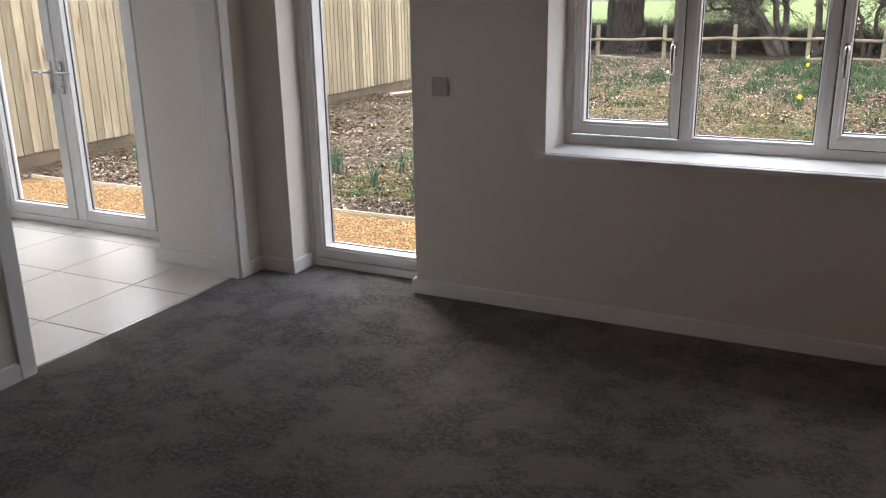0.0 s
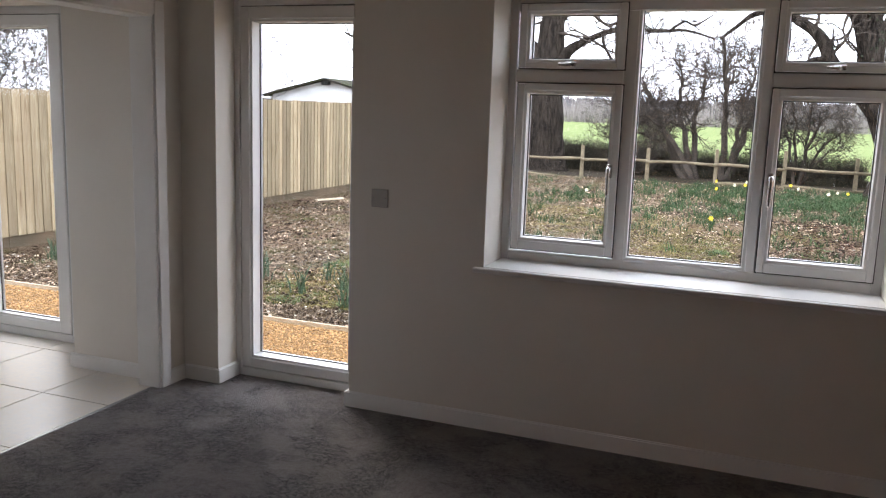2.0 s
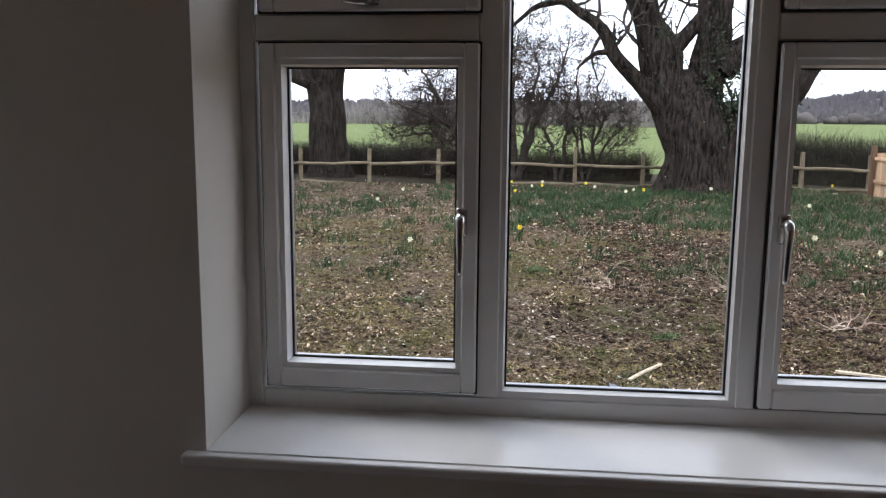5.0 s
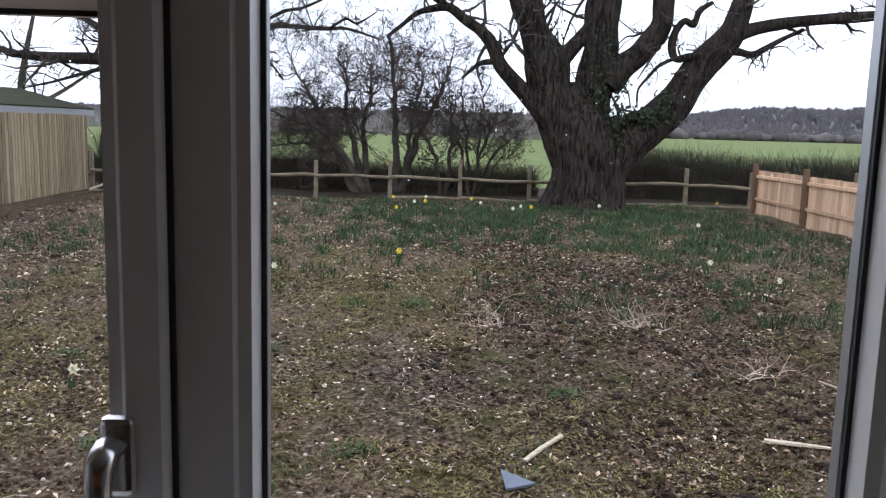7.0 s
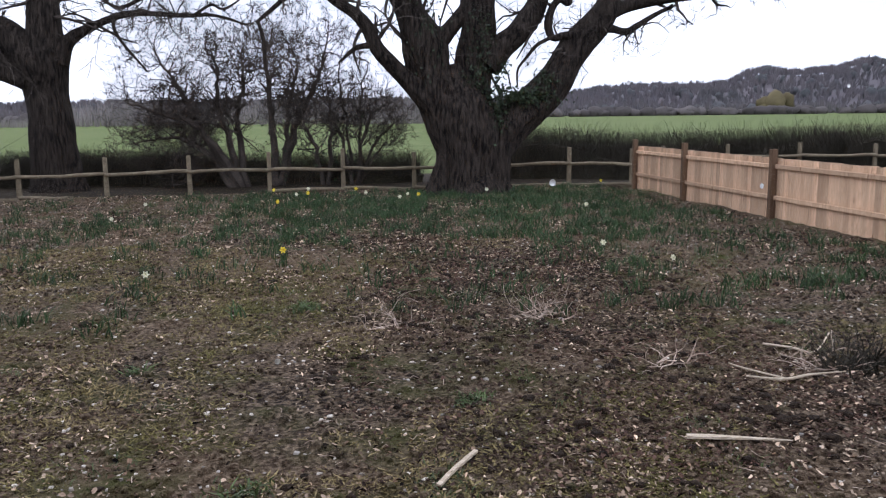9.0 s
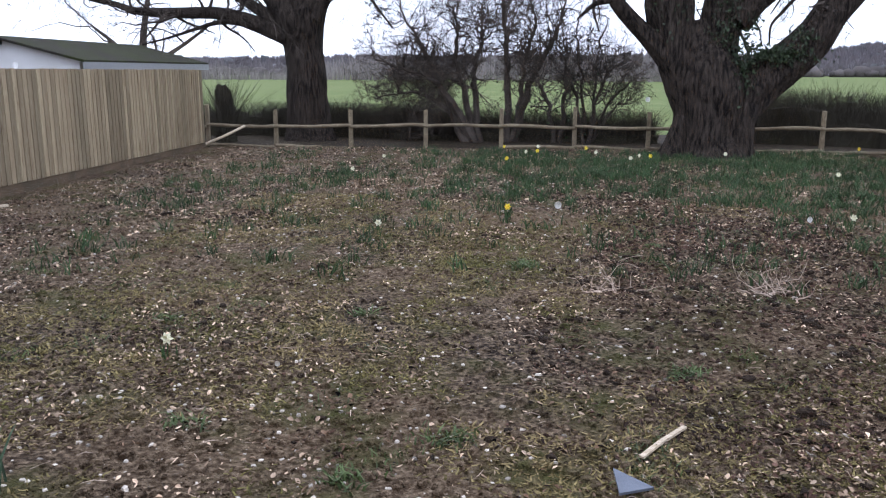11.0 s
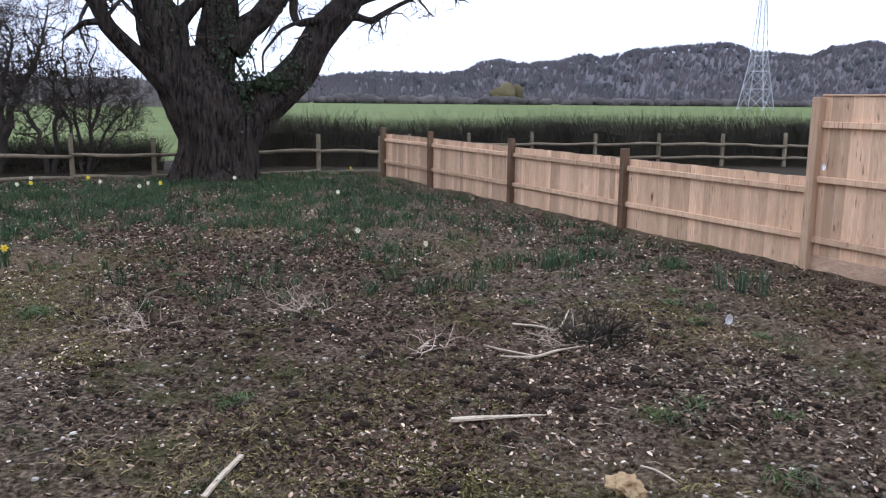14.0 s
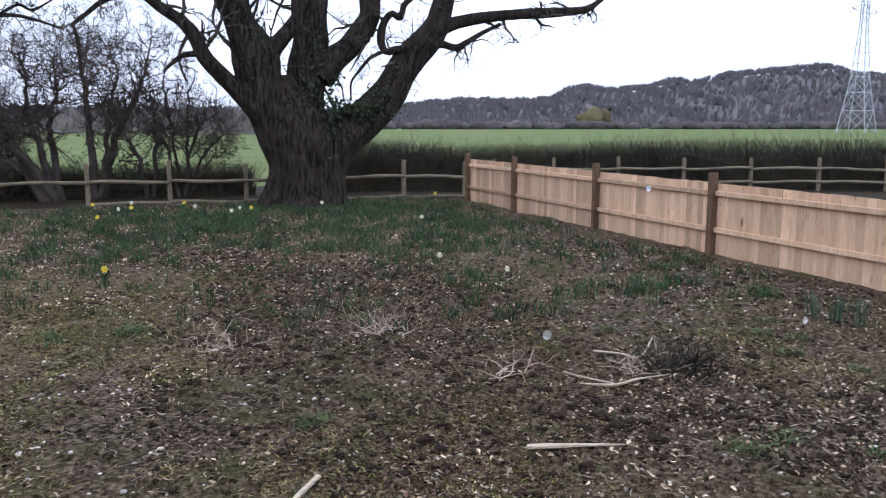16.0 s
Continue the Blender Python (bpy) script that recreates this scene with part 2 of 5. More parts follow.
STONE = mat("flint", (0.56, 0.51, 0.44), 0.75, var=(0.40, 0.35, 0.29), scale=20, island=0.6)
SANDSTONE = mat("sandstone_lump", (0.50, 0.36, 0.20), 0.9, var=(0.40, 0.27, 0.15), scale=14, bump=0.8, bump_scale=40)
GRAVEL = mat("orange_shingle", (0.42, 0.25, 0.105), 0.8, var=(0.31, 0.175, 0.07), scale=30, island=0.55)
GRAVELBED = mat("shingle_bed", (0.22, 0.125, 0.05), 0.9, var=(0.24, 0.14, 0.06), scale=40, bump=1.0, bump_scale=60)
BLADE = mat("daffodil_blade", (0.040, 0.082, 0.024), 0.8, var=(0.026, 0.054, 0.016), scale=2, island=0.4)
BLUEBLADE = mat("blue_green_blade", (0.075, 0.125, 0.070), 0.7, var=(0.05, 0.09, 0.05), scale=6, island=0.35)
GRASS = mat("grass_tuft", (0.085, 0.125, 0.035), 0.7, var=(0.06, 0.09, 0.03), scale=2, island=0.35)
YELLOW = mat("yellow_petal", (0.85, 0.70, 0.06), 0.5, var=(0.80, 0.60, 0.03), scale=30)
CREAM = mat("cream_petal", (0.82, 0.80, 0.62), 0.5, var=(0.75, 0.72, 0.5), scale=30)
SLATE = mat("slate", (0.13, 0.15, 0.19), 0.5, var=(0.10, 0.115, 0.15), scale=12, bump=0.3, bump_scale=60)
# hill colour greyed and lightened to hold the haze of distance
WOODHILL = mat("hazy_wooded_hill", (0.182, 0.164, 0.172), 1.0, var=(0.152, 0.141, 0.153), scale=0.012, var2=(0.172, 0.150, 0.150), scale2=0.2, island=0.07, extra=((0.115, 0.118, 0.118), 0.03, 0.58, 0.68))
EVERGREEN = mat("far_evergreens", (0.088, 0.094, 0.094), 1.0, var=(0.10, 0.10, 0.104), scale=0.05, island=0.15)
FARHEDGE = mat("far_hedgerow", (0.12, 0.105, 0.10), 1.0, var=(0.09, 0.08, 0.076), scale=0.1, island=0.3)
# belt of trees made pale, with distance haze mixed into the colour
FARTREES = mat("hazy_bare_trees", (0.29, 0.26, 0.245), 1.0, var=(0.21, 0.19, 0.18), scale=0.1, island=0.3)
WILLOW = mat("yellow_willow", (0.17, 0.14, 0.075), 1.0, island=0.3, var=(0.14, 0.115, 0.065), scale=0.4)
STEEL = mat("galvanised_steel", (0.55, 0.56, 0.58), 0.6, 0.2, var=(0.45, 0.46, 0.48), scale=0.5)


# ---- building blocks ----
def box(bm, x0, y0, z0, x1, y1, z1, bevel=0.0, seg=1):
    m = Matrix.LocRotScale(((x0 + x1) / 2, (y0 + y1) / 2, (z0 + z1) / 2), None, (abs(x1 - x0), abs(y1 - y0), abs(z1 - z0)))
    v = bmesh.ops.create_cube(bm, size=1, matrix=m)["verts"]
    if bevel:
        e = {e for q in v for e in q.link_edges}
        bmesh.ops.bevel(bm, geom=list(e), offset=bevel, segments=seg, affect="EDGES", profile=0.5)
    return v


def part(name, bm, material, parent=None, label="", smooth=False):
    me = bpy.data.meshes.new(name)
    if isinstance(bm, tuple):
        me.from_pydata(bm[0], [], bm[1])
    else:
        bm.to_mesh(me)
        bm.free()
    me.materials.append(material)
    if smooth:
        me.polygons.foreach_set("use_smooth", [True] * len(me.polygons))
    ob = new(name, me)
    if parent:
        ob.parent = parent
    return tagged(ob, label)


def block(name, material, parent, x0, y0, z0, x1, y1, z1, bevel=0.0, label="", seg=1):
    bm = bmesh.new()
    box(bm, x0, y0, z0, x1, y1, z1, bevel, seg)
    return part(name, bm, material, parent, label)


def thing(name, label, category, at=(0, 0, 0), group="", kind=""):
    ob = new(name)
    ob.location = at
    return tagged(ob, label, category, group, kind)


def tube(V, F, pts, radii, sides=6, wob=0.0, rng=None, cap=True):
    """Adds a tapered tube along pts to the lists V and F."""
    start = len(V)
    pts = [Vector(p) for p in pts]
    up = Vector((0.3, 0.9, 0.2)).normalized()
    for i, p in enumerate(pts):
        d = (pts[min(i + 1, len(pts) - 1)] - pts[max(i - 1, 0)]).normalized()
        a = d.cross(up)
        if a.length < 0.05:
            a = d.cross(Vector((1, 0, 0)))
        a.normalize()
        b = d.cross(a)
        for k in range(sides):
            t = 2 * math.pi * k / sides
            r = radii[i]
            if wob:
                r *= 1 + wob * (noise.noise(Vector((math.cos(t) * 1.7 + p.x, math.sin(t) * 1.7 + p.y, p.z * 0.9))) + 0.5 * noise.noise(Vector((math.cos(t) * 5, math.sin(t) * 5, p.z * 2)))) - 0.2 * wob * abs(noise.noise(Vector((math.cos(t) * 11 + p.x, math.sin(t) * 11, p.z * 1.1))))
            V.append(tuple(p + a * (r * math.cos(t)) + b * (r * math.sin(t))))
    for i in range(len(pts) - 1):
        for k in range(sides):
            q = (k + 1) % sides
            s = start + i * sides
            F.append((s + k, s + q, s + sides + q, s + sides + k))
    if cap:
        F.append(tuple(start + (len(pts) - 1) * sides + k for k in range(sides)))


def smooth_path(pts, steps=4):
    """Catmull-Rom points through pts with radii as fourth value."""
    out = []
    P = [pts[0]] + list(pts) + [pts[-1]]
    for i in range(1, len(P) - 2):
        for s in range(steps):
            t = s / steps
            out.append(tuple(0.5 * (2 * P[i][k] + (P[i + 1][k] - P[i - 1][k]) * t + (2 * P[i - 1][k] - 5 * P[i][k] + 4 * P[i + 1][k] - P[i + 2][k]) * t * t
                                    + (3 * P[i][k] - P[i - 1][k] - 3 * P[i + 1][k] + P[i + 2][k]) * t ** 3) for k in range(4)))
    out.append(tuple(pts[-1]))
    return out


def grow(V, F, p, d, r, length, depth, rng, bend=0.28, kids=3, lift=0.06, thin=0.004, ratio=(0.45, 0.72)):
    """A crooked branch with smaller ones along it."""
    p, d = Vector(p), Vector(d).normalized()
    n = 5 if depth > 1 else 4
    pts, rad = [p.copy()], [r]
    for i in range(n):
        d = (d + Vector((rng.uniform(-bend, bend), rng.uniform(-bend, bend), rng.uniform(-bend, bend) + lift))).normalized()
        p = p + d * (length / n)
        pts.append(p.copy())
        rad.append(max(thin, r * (1 - 0.72 * (i + 1) / n)))
    tube(V, F, pts, rad, 5 if r > 0.04 else 3, cap=False)
    if depth > 0:
        for k in range(kids):
            i = rng.randint(1, n)
            base = pts[i]
            side = Vector((rng.uniform(-1, 1), rng.uniform(-1, 1), rng.uniform(-0.6, 1))).normalized()
            direc = ((pts[i] - pts[i - 1]).normalized() * 0.75 + side * 0.95)
            grow(V, F, base, direc, rad[i] * rng.uniform(0.5, 0.75), length * rng.uniform(*ratio), depth - 1, rng, bend, kids, lift, thin, ratio)


def grid_wall(name, axis, u, z, a, b, holes, material, label="", category="wall"):
    """A wall with thickness from a to b on the given axis, u and z ranges, and holes (u0, u1, z0, z1) through it."""
    us = sorted({*u, *(h[0] for h in holes), *(h[1] for h in holes)})
    zs = sorted({*z, *(h[2] for h in holes), *(h[3] for h in holes)})
    us, zs = [q for q in us if u[0] <= q <= u[1]], [q for q in zs if z[0] <= q <= z[1]]

    def solid(i, j):
        if not (0 <= i < len(us) - 1 and 0 <= j < len(zs) - 1):
            return False
        cu, cz = (us[i] + us[i + 1]) / 2, (zs[j] + zs[j + 1]) / 2
        return not any(h[0] < cu < h[1] and h[2] < cz < h[3] for h in holes)
    bm = bmesh.new()

    def P(uu, zz, t):
        return (uu, t, zz) if axis == "y" else (t, uu, zz)

    def face(*c):
        bm.faces.new([bm.verts.new(q) for q in c])
    for i in range(len(us) - 1):
        for j in range(len(zs) - 1):
            if not solid(i, j):
                continue
            u0, u1, z0, z1 = us[i], us[i + 1], zs[j], zs[j + 1]
            for t in (a, b):
                face(P(u0, z0, t), P(u1, z0, t), P(u1, z1, t), P(u0, z1, t))
            if not solid(i - 1, j):
                face(P(u0, z0, a), P(u0, z0, b), P(u0, z1, b), P(u0, z1, a))
            if not solid(i + 1, j):
                face(P(u1, z0, a), P(u1, z0, b), P(u1, z1, b), P(u1, z1, a))
            if not solid(i, j - 1):
                face(P(u0, z0, a), P(u1, z0, a), P(u1, z0, b), P(u0, z0, b))
            if not solid(i, j + 1):
                face(P(u0, z1, a), P(u1, z1, a), P(u1, z1, b), P(u0, z1, b))
    bmesh.ops.remove_doubles(bm, verts=bm.verts, dist=0.0005)
    bmesh.ops.recalc_face_normals(bm, faces=bm.faces)
    return tagged(part(name, bm, material), label, category, kind="structure")


# ---- the house ----
WALL_Y, OUT_Y, CEIL_Z = 3.582, 3.98, 2.32
LEFT_X, LEFT_XK = -2.93, -3.05
WIN = (-1.247, 0.42, 0.776, 2.00)
DOOR = (-2.712, -1.93, -0.06, 2.02)
FRENCH = (-5.42, -3.604, -0.06, 2.00)
# opening added behind the view, only for fill light
REAR = (-2.6, 1.7, 0.12, 2.15)
# kitchen opening out of view, added for its light
SIDE = (0.3, 2.5, 1.0, 2.05)

grid_wall("wall_north", "y", (-6.6, 2.2), (-0.3, 2.6), WALL_Y, OUT_Y, [WIN, DOOR, FRENCH], PAINT, "off-white painted garden wall with window and door openings")
grid_wall("wall_left", "x", (-2.4, WALL_Y), (0, CEIL_Z), LEFT_XK, LEFT_X, [(2.06, 3.385, -1, 1.90)], PAINT, "off-white painted wall with a wide kitchen opening")
grid_wall("wall_right", "x", (-2.4, WALL_Y), (-0.3, 2.6), 2.0, 2.2, [], PAINT, "plain off-white painted wall")
grid_wall("wall_south", "y", (-6.6, 2.2), (-0.3, 2.6), -2.6, -2.4, [REAR], PAINT, "plain off-white painted wall")
grid_wall("wall_kitchen", "x", (-2.4, WALL_Y), (-0.3, 2.6), -6.6, -6.4, [SIDE], PAINT, "off-white painted kitchen wall with an added unseen window")
grid_wall("wall_partition", "y", (LEFT_X, -1.48), (0, CEIL_Z), 0.50, 0.62, [], PAINT, "short off-white painted partition wall")
tagged(block("wall_kitchen_pier", PAINT, None, -3.585, 3.465, 0, LEFT_XK - 0.0005, WALL_Y - 0.0005, CEIL_Z), "off-white painted pier beside the french doors", "wall", kind="structure")
# unseen blind, added to spread warm fill light over the window wall
blind = block("rear_fill_blind", FILL_BLIND, None, REAR[0] - 0.06, -2.392, REAR[2] - 0.03, REAR[1] + 0.06, -2.388, REAR[3] + 0.08)
tagged(blind, "added unseen warm translucent blind that spreads fill light into the room", "blind")
tagged(block("ceiling", CEIL, None, -6.4, -2.4, CEIL_Z, 2.0, WALL_Y, CEIL_Z + 0.12), "plain white painted ceiling", "ceiling", kind="structure")
tagged(block("roof", FELT, None, -6.8, -2.8, 2.6, 2.4, 4.0, 2.75), "dark flat roof slab over the house", "roof", kind="structure")
tagged(block("floor", CARPET, None, LEFT_X - 0.03, -2.4, -0.25, 2.0, WALL_Y, 0.0), "mottled dark grey-brown cut pile carpet", "floor", kind="structure")
block_ext = block("carpet_in_doorway", CARPET, None, DOOR[0], WALL_Y, -0.05, DOOR[1], 3.81, 0.0)
tagged(block_ext, "dark grey carpet running into the door recess", "floor", kind="structure")
kitchen_floor = tagged(block("floor_kitchen", GROUT, None, -6.4, -2.4, -0.25, LEFT_X - 0.05, 3.82, -0.004), "large pale grey tiled kitchen floor", "floor", kind="structure")
strip = block("threshold_strip", DARKSTEEL, None, LEFT_X - 0.046, 2.06, -0.004, LEFT_X - 0.030, 3.385, 0.003, 0.0015)
tagged(strip, "thin dull metal strip between carpet and tiles", "threshold", kind="structure")


def skirting(name, x0, y0, x1, y1, label="white painted skirting board"):
    bm = bmesh.new()
    box(bm, x0, y0, 0, x1, y1, 0.079)
    top = [e for e in bm.edges if all(v.co.z > 0.07 for v in e.verts)]
    bmesh.ops.bevel(bm, geom=top, offset=0.006, segments=2, affect="EDGES")
    tagged(part(name, bm, GLOSSWHITE), label, "skirting", kind="structure")


T = 0.018
skirting("baseboard_window_wall", DOOR[1] - T, WALL_Y - T, 2.0, WALL_Y)
skirting("baseboard_door_reveal_left", DOOR[0], WALL_Y - T, DOOR[0] + T, 3.745)
skirting("baseboard_door_reveal_right", DOOR[1] - T, WALL_Y + 0.0005, DOOR[1], 3.745)
skirting("baseboard_stub", LEFT_X + T, WALL_Y - T, DOOR[0] - 0.0005, WALL_Y)
skirting("baseboard_left_return", LEFT_X, 3.448, LEFT_X + T, WALL_Y)
skirting("baseboard_left", LEFT_X, 0.62 + T, LEFT_X + T, 1.997)
skirting("baseboard_partition_north", LEFT_X + T, 0.62, -1.48, 0.62 + T)
skirting("baseboard_partition_south", LEFT_X, 0.50 - T, -1.48, 0.50)
skirting("baseboard_kitchen", -3.585 - T, 3.465 - T, LEFT_XK - 0.021, 3.465)
skirting("baseboard_right", 2.0 - T, -2.4, 2.0, WALL_Y - T)

# lining and architrave of the kitchen opening
trim = thing("trim_kitchen_opening", "white painted timber lining and architrave of an opening", "door frame", kind="structure")
block("lining_left", GLOSSWHITE, trim, LEFT_XK - 0.008, 2.06, 0, LEFT_X + 0.008, 2.078, 1.90, 0.002)
block("lining_right", GLOSSWHITE, trim, LEFT_XK - 0.008, 3.367, 0, LEFT_X + 0.008, 3.385, 1.90, 0.002)
block("lining_top", GLOSSWHITE, trim, LEFT_XK - 0.008, 2.078, 1.882, LEFT_X + 0.008, 3.367, 1.90, 0.002)
for xa, xb in ((LEFT_X, LEFT_X + 0.02), (LEFT_XK - 0.02, LEFT_XK)):
    block("architrave", GLOSSWHITE, trim, xa, 1.997, 0, xb, 2.067, 1.962, 0.005, seg=2)
    block("architrave", GLOSSWHITE, trim, xa, 3.378, 0, xb, 3.448, 1.962, 0.005, seg=2)
    block("architrave", GLOSSWHITE, trim, xa, 2.067, 1.892, xb, 3.378, 1.962, 0.005, seg=2)


def ring(bm, x0, x1, z0, z1, w, y0, y1, bevel=0.004, wb=None, wt=None):
    """Four bars of a frame."""
    wb, wt = wb or w, wt or w
    box(bm, x0, y0, z0, x0 + w, y1, z1, bevel)
    box(bm, x1 - w, y0, z0, x1, y1, z1, bevel)
    box(bm, x0 + w - 0.001, y0 + 0.0006, z0, x1 - w + 0.001, y1 - 0.0006, z0 + wb, bevel)
    box(bm, x0 + w - 0.001, y0 + 0.0006, z1 - wt, x1 - w + 0.001, y1 - 0.0006, z1, bevel)


def sash(parent, x0, x1, z0, z1, w, y0, glass_y, wb=None, wt=None, name="sash"):
    """A casement: stiles and rails, sloped bead, dark gasket, spacer and pane. Returns the sash."""
    bm = bmesh.new()
    ring(bm, x0, x1, z0, z1, w - 0.016, y0, y0 + 0.065, 0.004, (wb or w) - 0.016, (wt or w) - 0.016)
    s = part(name, bm, UPVC, parent)
    wb, wt = wb or w, wt or w
    gx0, gx1, gz0, gz1 = x0 + w, x1 - w, z0 + wb, z1 - wt
    bead(s, gx0, gx1, gz0, gz1, y0 + 0.008, glass_y)
    bm = bmesh.new()
    ring(bm, x0 - 0.004, x1 + 0.004, z0 - 0.004, z1 + 0.004, 0.006, y0 + 0.012, y0 + 0.055, 0)
    part("gasket", bm, GASKET, s)
    return s


def bead(parent, gx0, gx1, gz0, gz1, y0, glass_y, b=0.018):
    """Sloped glazing bead round a pane, its black seal, and the double glazed pane."""
    V, F = [], []
    for o, y in ((b, y0), (0.004, y0 + 0.002), (0.0, glass_y - 0.002)):
        V += [(gx0 - o, y, gz0 - o), (gx1 + o, y, gz0 - o), (gx1 + o, y, gz1 + o), (gx0 - o, y, gz1 + o)]
    for k in range(2):
        for i in range(4):
            j = (i + 1) % 4
            F.append((4 * k + i, 4 * k + j, 4 * k + 4 + j, 4 * k + 4 + i))
    part("glazing_bead", (V, F), UPVC, parent)
    bm = bmesh.new()
    ring(bm, gx0 - 0.003, gx1 + 0.003, gz0 - 0.003, gz1 + 0.003, 0.007, glass_y - 0.004, glass_y - 0.001, 0)
    part("seal", bm, GASKET, parent, "thin black rubber seal")
    bm = bmesh.new()
    ring(bm, gx0 - 0.004, gx1 + 0.004, gz0 - 0.004, gz1 + 0.004, 0.007, glass_y + 0.005, glass_y + 0.019, 0)
    part("spacer", bm, SPACER, parent, "grey spacer bar")
    p = block("pane", GLASS, parent, gx0 - 0.004, glass_y, gz0 - 0.004, gx1 + 0.004, glass_y + 0.004, gz1 + 0.004)
    p.visible_shadow = False
    return p


def casement_handle(parent, x, y, z, across=False):
    """An espagnolette handle: base plate and a curved lever."""
    bm = bmesh.new()
    if across:
        box(bm, x - 0.012, y - 0.014, z - 0.011, x + 0.04, y, z + 0.011, 0.005, 2)
    else:
        box(bm, x - 0.013, y - 0.014, z - 0.035, x + 0.013, y, z + 0.03, 0.006, 2)
    h = part("handle", bm, CHROME, parent, "satin chrome window handle")
    V, F = [], []
    if across:
        pts = [(x + 0.015, y - 0.012, z, 0.010), (x + 0.015, y - 0.034, z - 0.004, 0.010), (x - 0.012, y - 0.040, z - 0.004, 0.008), (x - 0.035, y - 0.036, z - 0.002, 0.006)]
    else:
        pts = [(x, y - 0.012, z + 0.008, 0.010), (x, y - 0.040, z + 0.010, 0.011), (x, y - 0.050, z - 0.01, 0.010), (x, y - 0.044, z - 0.06, 0.009), (x, y - 0.040, z - 0.115, 0.007)]
    sp = smooth_path(pts, 4)
    tube(V, F, [q[:3] for q in sp], [q[3] for q in sp], 8)
    part("lever", (V, F), CHROME, h, smooth=True)


# the three-light window
FRAME_Y, GLASS_Y = 3.852, 3.884
window = thing("window_1", "white plastic three-light casement window, panes spotted with rain", "window", kind="structure")
bm = bmesh.new()
ring(bm, -1.268, 0.438, 0.768, 2.005, 0.056, FRAME_Y, FRAME_Y + 0.075, 0.004)
box(bm, -0.711, FRAME_Y + 0.001, 0.82, -0.655, FRAME_Y + 0.075, 1.952, 0.004)
box(bm, -0.125, FRAME_Y + 0.001, 0.82, -0.082, FRAME_Y + 0.075, 1.952, 0.004)
box(bm, -1.213, FRAME_Y + 0.002, 1.626, -0.71, FRAME_Y + 0.075, 1.686, 0.004)
box(bm, -0.083, FRAME_Y + 0.002, 1.626, 0.383, FRAME_Y + 0.075, 1.686, 0.004)
part("window_frame", bm, UPVC, window)
left_sash = sash(window, -1.198, -0.707, 0.835, 1.622, 0.051, FRAME_Y - 0.016, GLASS_Y, wb=0.06, wt=0.05)
right_sash = sash(window, -0.078, 0.385, 0.828, 1.622, 0.045, FRAME_Y - 0.016, GLASS_Y, wb=0.06, wt=0.05)
top_left = sash(window, -1.198, -0.707, 1.690, 1.982, 0.051, FRAME_Y - 0.016, GLASS_Y, wb=0.045, wt=0.05, name="top_light")
top_right = sash(window, -0.078, 0.385, 1.690, 1.982, 0.045, FRAME_Y - 0.016, GLASS_Y, wb=0.045, wt=0.05, name="top_light")
bead(window, -0.641, -0.141, 0.842, 1.968, FRAME_Y + 0.004, GLASS_Y)
casement_handle(left_sash, -0.742, FRAME_Y - 0.016, 1.235)
casement_handle(right_sash, -0.052, FRAME_Y - 0.016, 1.235)
casement_handle(top_left, -0.965, FRAME_Y - 0.016, 1.710, True)
casement_handle(top_right, 0.155, FRAME_Y - 0.016, 1.710, True)
bm = bmesh.new()
box(bm, WIN[0] - 0.045, WALL_Y - 0.032, 0.752, WIN[1] + 0.045, WALL_Y - 0.0005, 0.7765, 0.007, 3)
box(bm, WIN[0] + 0.002, WALL_Y - 0.01, 0.753, WIN[1] - 0.002, FRAME_Y + 0.01, 0.7795, 0.002)
part("window_sill", bm, SILLWHITE, window, "white painted window board with rounded nose")


def rain(bm_name, x0, x1, z0, z1, count, seed, parent, y=GLASS_Y + 0.026):
    """Small domed water drops on the outer face of a pane."""
    rng = random.Random(seed)
    bm = bmesh.new()
    for _ in range(count):
        r = 0.0004 + 0.0006 * rng.random() ** 2
        m = Matrix.LocRotScale((rng.uniform(x0, x1), y, rng.uniform(z0, z1)), None, (r, r * 0.30, r * rng.uniform(0.9, 1.3)))
        bmesh.ops.create_icosphere(bm, subdivisions=2, radius=1, matrix=m)
    ob = part(bm_name, bm, WATER, parent, "scattered clear rain drops", smooth=True)
    ob.visible_shadow = False
    return tagged(ob, kind="stuff")


rain("rain_drops", -1.14, -0.76, 0.89, 1.57, 150, 3, window)
rain("rain_drops", -0.63, -0.15, 0.85, 1.96, 120, 4, window)
rain("rain_drops", -0.03, 0.34, 0.89, 1.57, 120, 5, window)

# added window, out of view, that lets fill light in through the blind
front = thing("rear_fill_window", "added unseen wide white plastic window that lets fill light in", "window", kind="structure")
bm = bmesh.new()
ring(bm, REAR[0], REAR[1], REAR[2], REAR[3], 0.06, -2.56, -2.49, 0.004)
for xm in (-1.03, 0.23):
    box(bm, xm - 0.03, -2.559, REAR[2] + 0.059, xm + 0.03, -2.491, REAR[3] - 0.059, 0.004)
part("window_frame", bm, UPVC, front)
for xa, xb in ((REAR[0] + 0.06, -1.06), (-1.0, 0.20), (0.26, REAR[1] - 0.06)):
    p = block("pane", GLASS, front, xa, -2.53, REAR[2] + 0.06, xb, -2.526, REAR[3] - 0.06)
    p.visible_shadow = False

# added window, never in view, to brighten the kitchen wall and tiles
side_fill_window = thing("kitchen_fill_window", "added unseen white plastic window that brightens the kitchen", "window", kind="structure")
bm = bmesh.new()
ring(bm, -SIDE[1], -SIDE[0], SIDE[2], SIDE[3], 0.06, 6.48, 6.55, 0.004)
